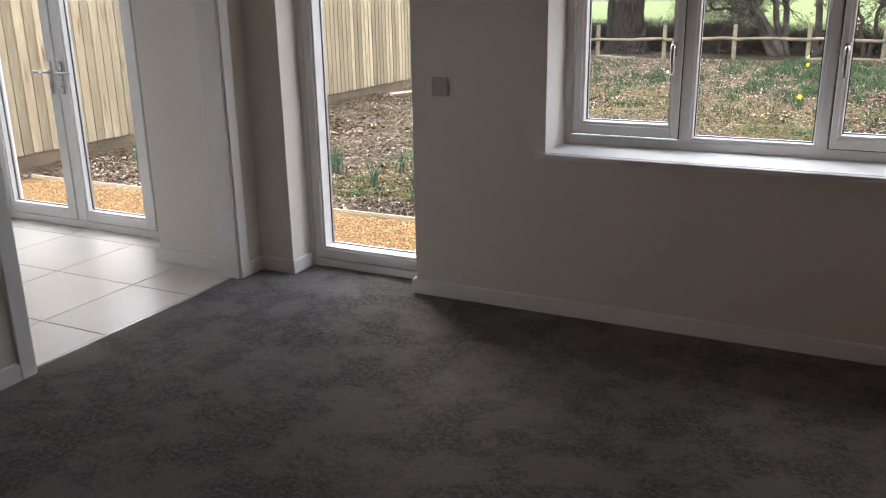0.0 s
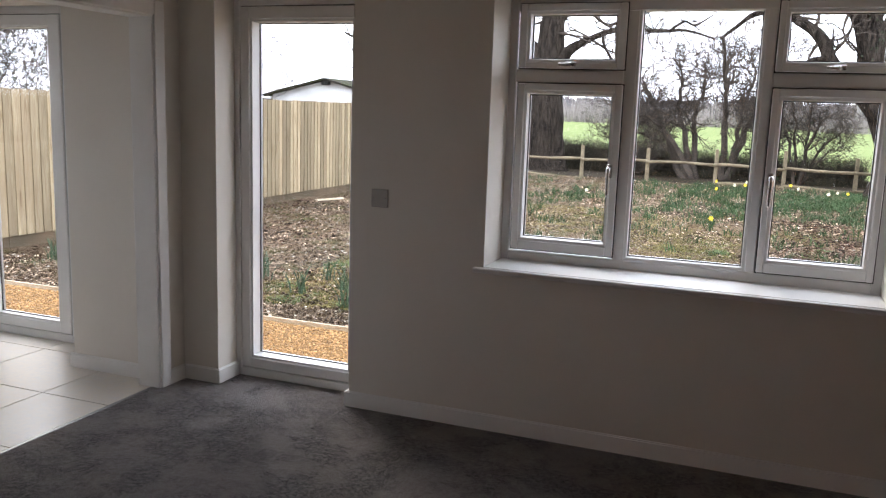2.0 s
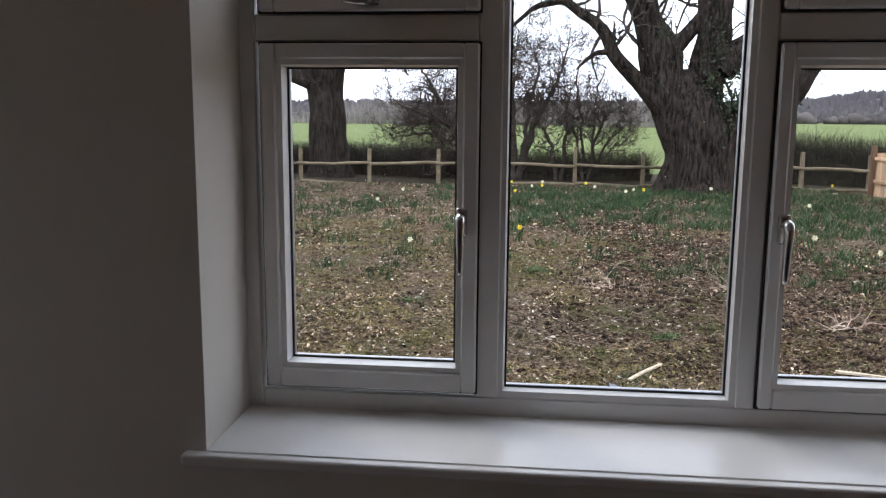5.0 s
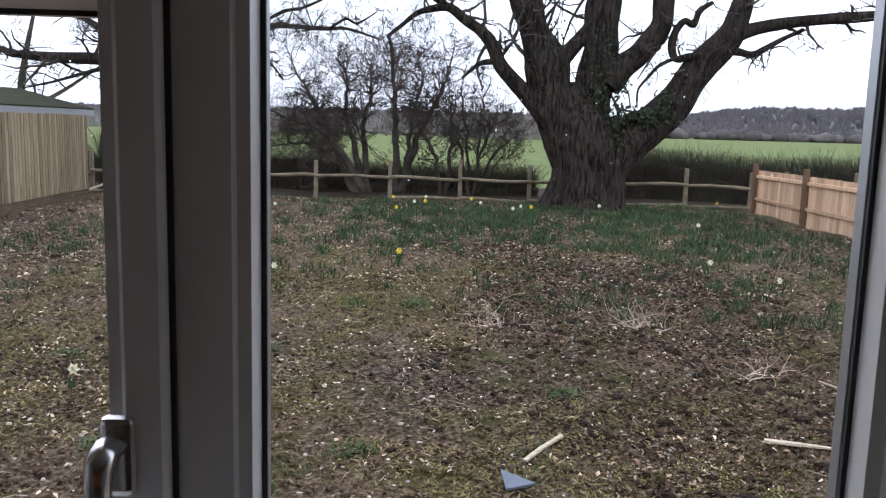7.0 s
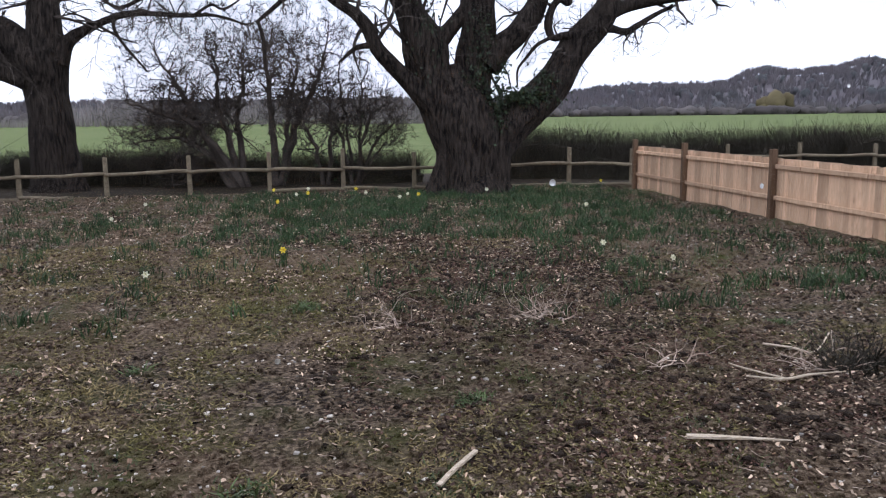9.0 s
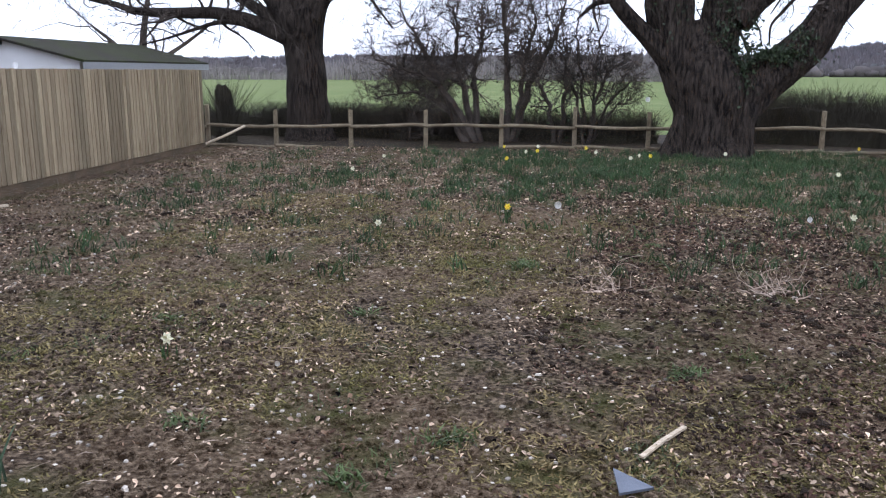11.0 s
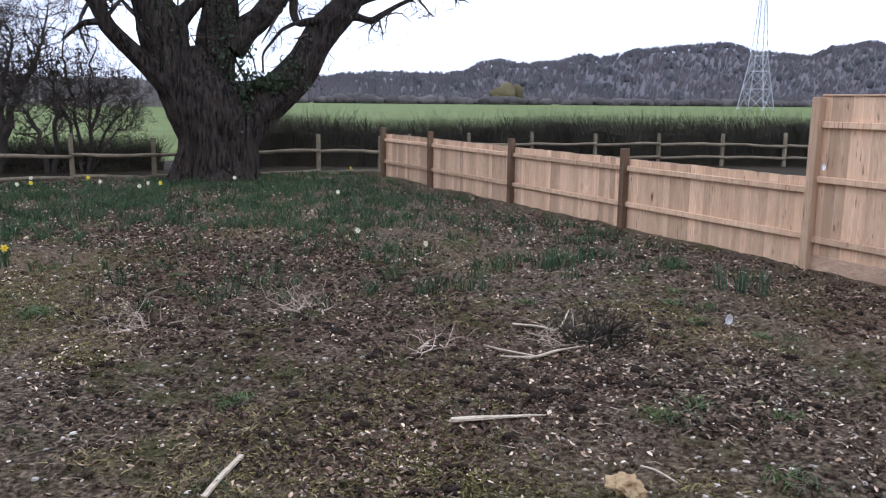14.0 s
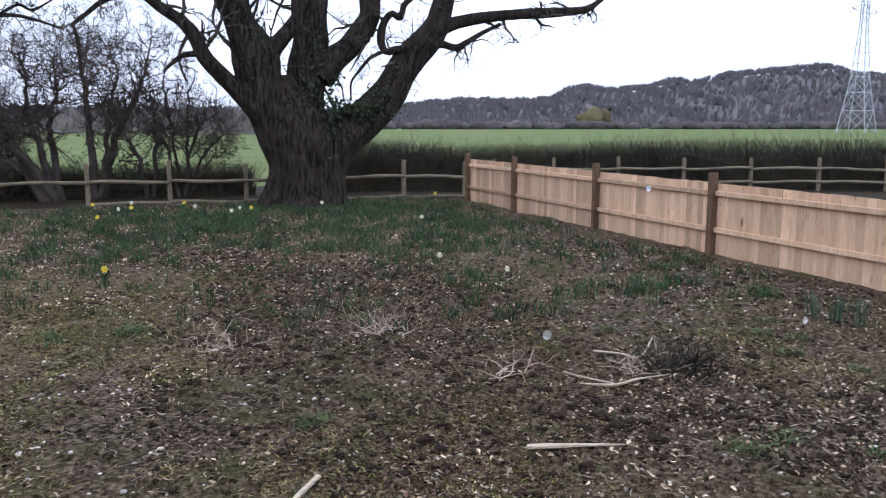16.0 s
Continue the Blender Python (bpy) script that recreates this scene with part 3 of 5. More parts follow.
bmesh.ops.transform(bm, matrix=Matrix.Rotation(math.pi / 2, 4, "Z"), verts=bm.verts)
for v in bm.verts:
    v.co.y = -v.co.y if v.co.y < 0 else v.co.y
part("window_frame", bm, UPVC, side_fill_window)
p = block("pane", GLASS, side_fill_window, -6.524, SIDE[0] + 0.06, SIDE[2] + 0.06, -6.52, SIDE[1] - 0.06, SIDE[3] - 0.06)
p.visible_shadow = False

# glazed garden door of the room
door = thing("door_1", "white plastic fully glazed garden door, closed", "door", kind="structure")
bm = bmesh.new()
ring(bm, DOOR[0] - 0.002, DOOR[1] + 0.002, 0.0, 2.02, 0.034, 3.748, 3.86, 0.004, wb=0.045, wt=0.04)
part("door_frame", bm, UPVC, door)
leaf = sash(door, DOOR[0] + 0.034, DOOR[1] - 0.034, 0.050, 1.975, 0.070, 3.752, 3.83, wb=0.072, wt=0.078, name="door_leaf")

# French doors of the kitchen
french = thing("door_2", "white plastic glazed french doors, closed", "door", kind="structure")
bm = bmesh.new()
box(bm, -5.42, 3.79, 0, -5.36, 3.86, 2.0, 0.004)
box(bm, -3.925, 3.79, 0, -3.604, 3.86, 2.0, 0.004)
box(bm, -5.361, 3.791, 0, -3.924, 3.86, 0.05, 0.004)
box(bm, -5.361, 3.791, 1.955, -3.924, 3.86, 2.0, 0.004)
part("door_frame", bm, UPVC, french)
leaf_l = sash(french, -5.355, -4.640, 0.055, 1.950, 0.092, 3.785, 3.83, wb=0.075, wt=0.075, name="door_leaf")
leaf_r = sash(french, -4.630, -3.930, 0.055, 1.950, 0.100, 3.785, 3.83, wb=0.075, wt=0.075, name="door_leaf")


def lever_handle(parent, x, y, z, way):
    bm = bmesh.new()
    box(bm, x - 0.015, y - 0.012, z - 0.14, x + 0.015, y, z + 0.07, 0.006, 2)
    h = part("handle_plate", bm, CHROME, parent, "satin chrome door handle plate")
    V, F = [], []
    sp = smooth_path([(x, y - 0.01, z, 0.010), (x, y - 0.045, z, 0.010), (x + way * 0.02, y - 0.055, z, 0.010), (x + way * 0.12, y - 0.052, z + 0.002, 0.009)], 4)
    tube(V, F, [q[:3] for q in sp], [q[3] for q in sp], 8)
    part("lever", (V, F), CHROME, h, smooth=True)
    bm = bmesh.new()
    bmesh.ops.create_cone(bm, cap_ends=True, segments=14, radius1=0.010, radius2=0.009, depth=0.012, matrix=pose(x, y - 0.018, z - 0.085, 90))
    part("key_cylinder", bm, CHROME, h)


lever_handle(leaf_r, -4.585, 3.785, 1.04, 1)
lever_handle(leaf_l, -4.685, 3.785, 1.04, -1)


# ---- switches and sockets ----
def plate(name, label, category, width, height, m, metal=None):
    """A brushed metal plate on a wall; local x to the right, y into the wall."""
    t = thing(name, label, category)
    bm = bmesh.new()
    box(bm, -width / 2, -0.006, -height / 2, width / 2, 0, height / 2, 0.004, 2)
    part("face_plate", bm, metal or BRUSHED, t)
    t.matrix_world = m
    return t


def screw(parent, x, z):
    bm = bmesh.new()
    bmesh.ops.create_cone(bm, cap_ends=True, segments=10, radius1=0.0035, radius2=0.003, depth=0.003, matrix=pose(x, -0.0068, z, 90))
    part("screw", bm, CHROME, parent)


outlet = plate("blank_outlet_plate", "square brushed metal blank plate on the painted wall", "wall plate", 0.087, 0.087, pose(-1.779, WALL_Y, 1.059))
screw(outlet, -0.030, 0), screw(outlet, 0.030, 0)
m_left = Matrix.Translation((LEFT_X, 1.902, 1.044)) @ pose(0, 0, 0, 0, 0, 90)
lsw = plate("light_switch", "brushed metal light switch with one white rocker", "light switch", 0.087, 0.087, m_left, DARKSTEEL)
bm = bmesh.new()
box(bm, -0.013, -0.015, -0.010, 0.013, -0.008, 0.010, 0.002)
part("rocker", bm, WHITEPLASTIC, lsw, "white plastic rocker")
screw(lsw, -0.032, 0), screw(lsw, 0.032, 0)
sock = plate("double_socket", "brushed metal double socket with two white switches", "socket", 0.147, 0.087, Matrix.Translation((LEFT_X, 1.695, 0.443)) @ pose(0, 0, 0, 0, 0, 90), DARKSTEEL)
for sx in (-1, 1):
    bm = bmesh.new()
    box(bm, sx * 0.014 - 0.006, -0.014, 0.014, sx * 0.014 + 0.006, -0.008, 0.032, 0.0015)
    part("rocker", bm, WHITEPLASTIC, sock, "white plastic rocker")
    for hx, hz, w, h in ((0, 0.006, 0.005, 0.010), (-0.011, -0.014, 0.008, 0.005), (0.011, -0.014, 0.008, 0.005)):
        block("pin_slot", DARKSLOT, sock, sx * 0.042 + hx - w / 2, -0.0066, hz - h / 2, sx * 0.042 + hx + w / 2, -0.0055, hz + h / 2)


# ---- ground ----
def ground_z(x, y):
    z = -0.256
    if y > 5.65 and y < 30 and -9 < x < 9:
        z += 0.035 * noise.noise(Vector((x * 0.7, y * 0.7, 1))) + 0.022 * noise.noise(Vector((x * 2.3, y * 2.3, 5))) + 0.022 * noise.noise(Vector((x * 6, y * 6, 9)))
    if y > 24:
        z -= 0.25 * min(1, (y - 24) / 3) * min(1, max(0, (x - 6) / 3))
    if y > 30:
        z += 0.55 * min(1, (y - 30) / 250)
    return z


def spread(lo, a, b, hi, step, growth=1.35):
    mid = list(np.arange(a, b + 1e-6, step))
    left, right, s = [], [], step
    q = a
    while q > lo:
        s *= growth
        q -= s
        left.append(q)
    s, q = step, b
    while q < hi:
        s *= growth
        q += s
        right.append(q)
    return left[::-1] + mid + right


gx, gy = spread(-3500, -8.4, 8.0, 3500, 0.10), spread(-3500, 5.6, 24.4, 3500, 0.10)
V = [(x, y, ground_z(x, y)) for y in gy for x in gx]
W = len(gx)
F = [(j * W + i, j * W + i + 1, (j + 1) * W + i + 1, (j + 1) * W + i) for j in range(len(gy) - 1) for i in range(W - 1)]
ground = part("ground", (V, F), SOIL, smooth=True)
tagged(ground, "bare brown garden soil with leaf litter, pasture beyond", "ground", kind="structure")
ground.data.materials.append(FIELD)
ground.data.materials.append(ROUGHGRASS)
idx = []
for f in F:
    cx, cy = (V[f[0]][0] + V[f[2]][0]) / 2, (V[f[0]][1] + V[f[2]][1]) / 2
    idx.append(1 if cy > 27.8 - 0.52 * max(0, cx - 10) else (0 if cy < 23.5 and -8.2 < cx < 7.4 else 2))
ground.data.polygons.foreach_set("material_index", idx)


def scatter(name, count, place, maker, material, label, seed, parent=None):
    """Joins count small pieces into one mesh of kind stuff."""
    rng = random.Random(seed)
    V, F = [], []
    n = 0
    while n < count:
        q = place(rng)
        if q is None:
            continue
        maker(V, F, q, rng)
        n += 1
    ob = part(name, (V, F), material, parent)
    return tagged(ob, label, name.replace("_", " "), kind="stuff")


def near_first(rng):
    """A place in the garden bed, denser near the house."""
    y = 5.7 + 17.6 * rng.random() ** 1.7
    x = rng.uniform(-7.8, 7.0)
    return (x, y, ground_z(x, y))


def leaf_piece(V, F, q, rng):
    s = (0.0045 + 0.018 * rng.random() ** 2.6) * (1 if q[1] < 12 else 1.3)
    m = Matrix.Translation((q[0], q[1], q[2] + rng.uniform(0.002, 0.022))) @ Euler((rng.uniform(-0.6, 0.6), rng.uniform(-0.6, 0.6), rng.uniform(0, 6.3))).to_matrix().to_4x4()
    k, c = len(V), rng.uniform(-0.3, 0.55) * s
    w = rng.uniform(0.25, 0.95)
    for p in ((-s, 0, 0), (-0.35 * s, w * s * 0.7, c), (s * 0.5, w * s * 0.6, c), (s * 1.1, 0, 0), (s * 0.4, -w * s * 0.7, c), (-0.45 * s, -w * s * 0.6, c)):
        V.append(tuple(m @ Vector(p)))
    F.append((k, k + 1, k + 2, k + 3))
    F.append((k, k + 3, k + 4, k + 5))


def stone_piece(V, F, q, rng, lo=0.004, hi=0.021, flat=0.4):
    r = lo + (hi - lo) * rng.random() ** 2
    k = len(V)
    a = rng.uniform(0, 6.3)
    n = 5
    rr = [r * rng.uniform(0.45, 1.4) for _ in range(n)]
    for i in range(n):
        t = a + 6.283 * i / n
        V.append((q[0] + rr[i] * math.cos(t), q[1] + rr[i] * math.sin(t), q[2] - 0.004))
    for i in range(n):
        t = a + 6.283 * i / n
        V.append((q[0] + 0.75 * rr[i] * math.cos(t), q[1] + 0.75 * rr[i] * math.sin(t), q[2] + r * flat * rng.uniform(0.7, 1.1)))
    V.append((q[0], q[1], q[2] + r * flat * 1.25))
    for i in range(n):
        j = (i + 1) % n
        F.append((k + i, k + j, k + n + j, k + n + i))
        F.append((k + n + i, k + n + j, k + 2 * n))


def blade_piece(V, F, q, rng, h=0.2, w=0.012, lean=0.5):
    a = rng.uniform(0, 6.283)
    hh = h * rng.uniform(0.6, 1.15)
    l = lean * rng.uniform(0.1, 1.0) * hh
    dx, dy = math.cos(a), math.sin(a)
    b = rng.uniform(0, 6.283)
    ex, ey = math.cos(b) * w / 2, math.sin(b) * w / 2
    k = len(V)
    for t, s in ((0, 1.0), (0.5, 0.9), (0.85, 0.6)):
        px, py, pz = q[0] + dx * l * t * t, q[1] + dy * l * t * t, q[2] + hh * (t - 0.25 * lean * t * t) - 0.01
        V.append((px - ex * s, py - ey * s, pz))
        V.append((px + ex * s, py + ey * s, pz))
    V.append((q[0] + dx * l, q[1] + dy * l, q[2] + hh * (1 - 0.3 * lean)))
    F.append((k, k + 1, k + 3, k + 2))
    F.append((k + 2, k + 3, k + 5, k + 4))
    F.append((k + 4, k + 5, k + 6))


def drift(rng, dark):
    """A place where leaves have drifted together."""
    q = near_first(rng)
    k = noise.noise(Vector((q[0] * 0.55, q[1] * 0.55, 7))) + 0.6 * noise.noise(Vector((q[0] * 1.8, q[1] * 1.8, 2)))
    if dark:
        k += 0.5 if 0.2 < q[0] < 3.0 and 7.5 < q[1] < 14 else -0.1
        k -= 0.4 * max(0, min(1, (0.6 - q[0]) / 2))
    return q if rng.random() < 0.35 + 0.9 * k else None


scatter("leaf_litter", 105000, lambda r: drift(r, False), leaf_piece, LITTER, "pale brown fallen leaves strewn over the soil", 11)
scatter("dark_leaf_litter", 95000, lambda r: drift(r, True), leaf_piece, DARKLITTER, "dark red-brown fallen leaves in drifts", 14)
scatter("fence_side_litter", 9000, lambda r: (lambda x, y: (x, y, ground_z(x, y)))(-7.9 + 2.6 * r.random() ** 1.6, r.uniform(5.7, 13.5)), leaf_piece, DARKLITTER, "dark damp leaves drifted along the tall fence", 17)
scatter("soil_clods", 32000, near_first, lambda V, F, q, rng: stone_piece(V, F, q, rng, 0.008, 0.040, 0.6), SOIL, "crumbly clods of soil", 13)
scatter("small_stones", 15000, near_first, stone_piece, STONE, "pale flint stones scattered over the soil", 12)


def straw_piece(V, F, q, rng):
    a, l, r = rng.uniform(0, 6.283), rng.uniform(0.015, 0.06), rng.uniform(0.0012, 0.0028)
    b = a + rng.uniform(-0.6, 0.6)
    z = q[2] + 0.012
    m = (q[0] + math.cos(a) * l, q[1] + math.sin(a) * l, z + rng.uniform(0.002, 0.02))
    tube(V, F, [(q[0], q[1], z), m, (m[0] + math.cos(b) * l, m[1] + math.sin(b) * l, z + rng.uniform(-0.004, 0.012))], [r, r, r * 0.6], 3, cap=False)


scatter("straw_and_twig_bits", 2600, near_first, straw_piece, DRYSTICK, "short bits of dry twig and straw on the soil", 15)
scatter("dark_soil_lumps", 2600, lambda r: drift(r, True), lambda V, F, q, rng: stone_piece(V, F, q, rng, 0.012, 0.06, 0.5), SOILDARK, "larger damp lumps of soil, darkened further for shade among the clods", 16)


def clump_places(n, seed, pick):
    rng = random.Random(seed)
    out = []
    while len(out) < n:
        q = pick(rng)
        if q:
            out.append(q)
    return out


def daff_band(rng):
    x, y = rng.uniform(-6.3, 6.6), rng.uniform(10.5, 22.6)
    want = 0.10
    if y > 15:
        want = 0.9 if -1.8 < x < 6 else 0.3
    if y > 19 and x < -3:
        want = 0.12
    if y < 15 and x > 2.2:
        want = 0.35
    want *= 0.4 + 1.2 * max(0, 0.5 + noise.noise(Vector((x * 0.6, y * 0.6, 3))))
    return (x, y) if rng.random() < want else None


clumps = clump_places(1300, 21, daff_band)


def in_clump(rng):
    c = rng.choice(clumps)
    x, y = c[0] + rng.gauss(0, 0.065), c[1] + rng.gauss(0, 0.065)
    return (x, y, ground_z(x, y))


scatter("daffodil_leaves", 17500, in_clump, lambda V, F, q, rng: blade_piece(V, F, q, rng, 0.19, 0.013, 0.95), BLADE, "blue-green daffodil leaves in clumps under the oak", 22)
tufts = clump_places(150, 23, lambda r: (r.uniform(-7.5, 6.8), 6 + 14 * r.random() ** 1.4))


def in_tuft(rng):
    c = rng.choice(tufts)
    x, y = c[0] + rng.gauss(0, 0.10), c[1] + rng.gauss(0, 0.10)
    return (x, y, ground_z(x, y))


scatter("grass_tufts", 9000, in_tuft, lambda V, F, q, rng: blade_piece(V, F, q, rng, 0.055, 0.007, 1.2), GRASS, "low scattered green grass tufts and weeds", 24)
scatter("oak_side_grass", 7000, lambda r: (lambda x, y: (x, y, ground_z(x, y)))(r.gauss(4.6, 1.6), r.gauss(21.3, 0.9)), lambda V, F, q, rng: blade_piece(V, F, q, rng, 0.07, 0.010, 0.9), GRASS, "short green grass round the oak", 25)


def mossy(rng):
    """A place in the thin mossy, dry-grass patches of the bed."""
    x, y = rng.uniform(-4.5, 4.5), 6.2 + 9.5 * rng.random() ** 1.3
    k = noise.noise(Vector((x * 0.5, y * 0.5, 21))) + 0.7 * noise.noise(Vector((x * 2.1, y * 2.1, 5))) + 0.22 * max(-1, min(1, -x / 2.5))
    return (x, y, ground_z(x, y)) if rng.random() < (0.38 if y < 8.6 else 0.15) + 1.4 * k else None


scatter("moss_and_dry_grass", 85000, mossy, lambda V, F, q, rng: blade_piece(V, F, q, rng, 0.038, 0.014, 1.9), MOSS, "thin olive moss and dry grass over the soil", 25)


# daffodil plants near enough to pick out
def daffodil(x, y, material, height, label, turn, blades=9, seed=0):
    t = thing("daffodil", label, "flower", (x, y, ground_z(x, y)), "daffodils in the garden")
    rng = random.Random(seed)
    V, F = [], []
    for _ in range(blades):
        blade_piece(V, F, (rng.gauss(0, 0.035), rng.gauss(0, 0.035), 0), rng, height * 0.95, 0.014, 0.5)
    part("leaves", (V, F), BLADE if material else BLUEBLADE, t)
    if material:
        V, F = [], []
        tube(V, F, [(0, 0, 0), (0.01, 0, height * 0.6), (0.015, -0.005, height)], [0.005, 0.004, 0.004], 5)
        part("stem", (V, F), BLADE, t)
        bm = bmesh.new()
        m = Matrix.Translation((0.015, -0.01, height)) @ pose(0, 0, 0, 75, 0, turn)
        for i in range(6):
            a = math.pi * i / 3
            pts = [(0, 0, 0), (0.022, -0.014, 0.006), (0.045, 0, 0.002), (0.022, 0.014, 0.006)]
            vs = [bm.verts.new(m @ (Matrix.Rotation(a, 4, "Z") @ Vector(p))) for p in pts]
            bm.faces.new(vs)
        part("petals", bm, material, t)
        bm = bmesh.new()
        bmesh.ops.create_cone(bm, cap_ends=False, segments=10, radius1=0.009, radius2=0.017, depth=0.03, matrix=m @ Matrix.Translation((0, 0, 0.015)))
        part("trumpet", bm, YELLOW if material is YELLOW else material, t)
    return t


daffodil(-0.76, 13.45, YELLOW, 0.20, "single yellow daffodil in flower among its leaves", 10, 12, 1)
daffodil(3.55, 12.3, CREAM, 0.16, "pale cream daffodil in flower among its leaves", 20, 14, 2)
daffodil(-3.53, 17.6, CREAM, 0.16, "pale cream daffodil in flower", -10, 8, 3)
daffodil(-3.4, 19.9, CREAM, 0.16, "pale cream daffodil in flower", 5, 8, 4)
daffodil(-2.21, 12.9, CREAM, 0.10, "low pale cream daffodil in flower", 0, 5, 5)
daffodil(-2.74, 8.5, CREAM, 0.14, "low pale cream daffodil in flower", 0, 8, 6)
daffodil(3.22, 13.6, CREAM, 0.12, "pale cream daffodil in flower", -15, 8, 7)
daffodil(4.3, 17.3, CREAM, 0.2, "pale cream daffodil in flower", -15, 8, 17)
daffodil(5.9, 20.9, YELLOW, 0.30, "yellow daffodil in flower", 30, 8, 8)
for i in range(11):
    r9 = random.Random(300 + i)
    daffodil(r9.uniform(-1.2, 3.2), r9.uniform(18.0, 20.8), YELLOW if i % 2 else CREAM, 0.3, "yellow daffodil in flower" if i % 2 else "pale cream daffodil in flower", r9.uniform(-60, 60), 7, 60 + i)
for i, (x, y) in enumerate(((-3.0, 6.45), (-2.75, 6.75), (-3.35, 6.3), (-7.2, 6.9), (-7.05, 6.7), (-3.98, 6.62), (-4.12, 7.35), (-4.62, 6.95), (-4.75, 7.1), (-3.7, 6.9), (5.46, 9.35), (5.6, 9.2), (5.35, 9.5))):
    daffodil(x, y, None, 0.32, "tuft of green daffodil leaves without flower", 0, 16, 90 + i)

# low weeds
def weed(x, y, size, seed, label="low dark green weed tuft on the soil"):
    rng = random.Random(seed)
    V, F = [], []
    for _ in range(70):
        q = (rng.gauss(0, size * 0.45), rng.gauss(0, size * 0.4), 0)
        blade_piece(V, F, q, rng, 0.075, 0.012, 1.5)
    t = thing("weed_tuft", label, "weed", (x, y, ground_z(x, y)), "weeds in the garden")
    tagged(part("blades", (V, F), GRASS, t), kind="stuff")


for i, (x, y, r) in enumerate(((5.98, 9.78, 0.2), (2.59, 7.2, 0.16), (-0.53, 11.36, 0.13), (2.58, 6.3, 0.15), (0.49, 8.62, 0.12), (-0.84, 7.5, 0.16), (-2.2, 7.57, 0.15), (-1.25, 7.0, 0.12),
                               (4.3, 8.7, 0.14), (4.9, 9.6, 0.15), (-3.1, 9.3, 0.16), (-3.3, 6.3, 0.2), (-3.05, 6.7, 0.2), (-4.4, 8.1, 0.2), (-4.3, 6.78, 0.2), (-3.95, 6.3, 0.18), (-1.7, 9.6, 0.12), (3.4, 9.9, 0.14), (2.98, 7.34, 0.14), (4.52, 9.27, 0.12), (4.72, 9.05, 0.14), (4.5, 8.25, 0.12), (3.25, 6.95, 0.13), (0.44, 8.53, 0.13), (-0.51, 11.2, 0.14), (0.81, 12.4, 0.13))):
    weed(x, y, r, 700 + i)

# ---- shingle strip and timber edging along the house ----
tagged(block("gravel_bed", GRAVELBED, None, -7.4, 3.98, -0.32, 2.5, 5.56, -0.232), "orange shingle path bed", "gravel", kind="structure")
scatter("shingle", 30000, lambda r: (r.uniform(-7.2, -1.6), r.uniform(4.3, 5.55), -0.234), lambda V, F, q, rng: stone_piece(V, F, q, rng, 0.006, 0.015, 0.8), GRAVEL, "orange pea shingle path along the house", 31)
tagged(block("timber_edging", PALEWOOD, None, -7.4, 5.56, -0.34, 2.5, 5.578, -0.195, 0.003), "thin brown timber edging board beside the shingle", "edging", kind="structure")


# ---- fences ----
def board_mesh(width, height, thick, wane):
    """A feather-edge board: thicker on one side, top slightly uneven."""
    me = bpy.data.meshes.new("board")
    t0, t1 = thick * 0.45, thick
    V = [(0, 0, 0), (width, 0, 0), (width, t1, 0), (0, t0, 0), (0, 0, height), (width, 0, height + wane), (width, t1, height + wane), (0, t0, height)]
    me.from_pydata(V, [], [(0, 3, 2, 1), (4, 5, 6, 7), (0, 1, 5, 4), (1, 2, 6, 5), (2, 3, 7, 6), (3, 0, 4, 7)])
    return me


def boards(parent, start, end, width, height, z, material, seed):
    """A row of boards from start to end, each an object on a shared mesh; the thick edges laid over the next."""
    rng = random.Random(seed)
    shapes = [board_mesh(width * 1.12, height, 0.022, w) for w in (-0.004, 0.0, 0.005)]
    for s in shapes:
        s.materials.append(material)
    a, b = Vector((*start, 0)), Vector((*end, 0))
    n = max(1, round((b - a).length / width))
    turn = math.atan2(b.y - a.y, b.x - a.x)
    for i in range(n):
        o = new("board", rng.choice(shapes))
        p = a.lerp(b, i / n)
        o.matrix_world = Matrix.Translation((p.x, p.y, z + rng.uniform(-0.006, 0.006))) @ Matrix.Rotation(turn + rng.uniform(-0.008, 0.008) + 0.03, 4, "Z")
        o.parent = parent


def oriented(name, material, parent, a, b, z0, z1, off0, off1, bevel=0.004):
    """A straight bar between plan points a and b, from off0 to off1 to the left of the line."""
    a, b = Vector((*a, 0)), Vector((*b, 0))
    L = (b - a).length
    bm = bmesh.new()
    box(bm, 0, off0, z0, L, off1, z1, bevel)
    bmesh.ops.transform(bm, matrix=Matrix.Translation(a) @ Matrix.Rotation(math.atan2(b.y - a.y, b.x - a.x), 4, "Z"), verts=bm.verts)
    return part(name, bm, material, parent)


# tall pale fence beside the neighbouring garage: panels between hidden posts
def lf(y):
    return -8.03 - 0.006 * (y - 4)


ys = [4.0, 7.0, 10.0, 13.0, 16.0, 19.0, 22.6]
for k in range(len(ys) - 1):
    a, b = (lf(ys[k]), ys[k]), (lf(ys[k + 1]), ys[k + 1])
    pan = thing("tall_fence_panel", "tall pale close-boarded timber fence panel", "fence", (0, 0, 0), "tall pale fence")
    oriented("gravel_board", GRAVELBOARD, pan, a, b, -0.30, -0.11, 0.0, 0.03)
    for z in (0.15, 0.75, 1.35):
        oriented("rail", FENCEWOOD, pan, a, b, z - 0.04, z + 0.04, 0.024, 0.07)
    boards(pan, b, a, 0.125, 1.67, -0.115, FENCEWOOD, 40 + k)

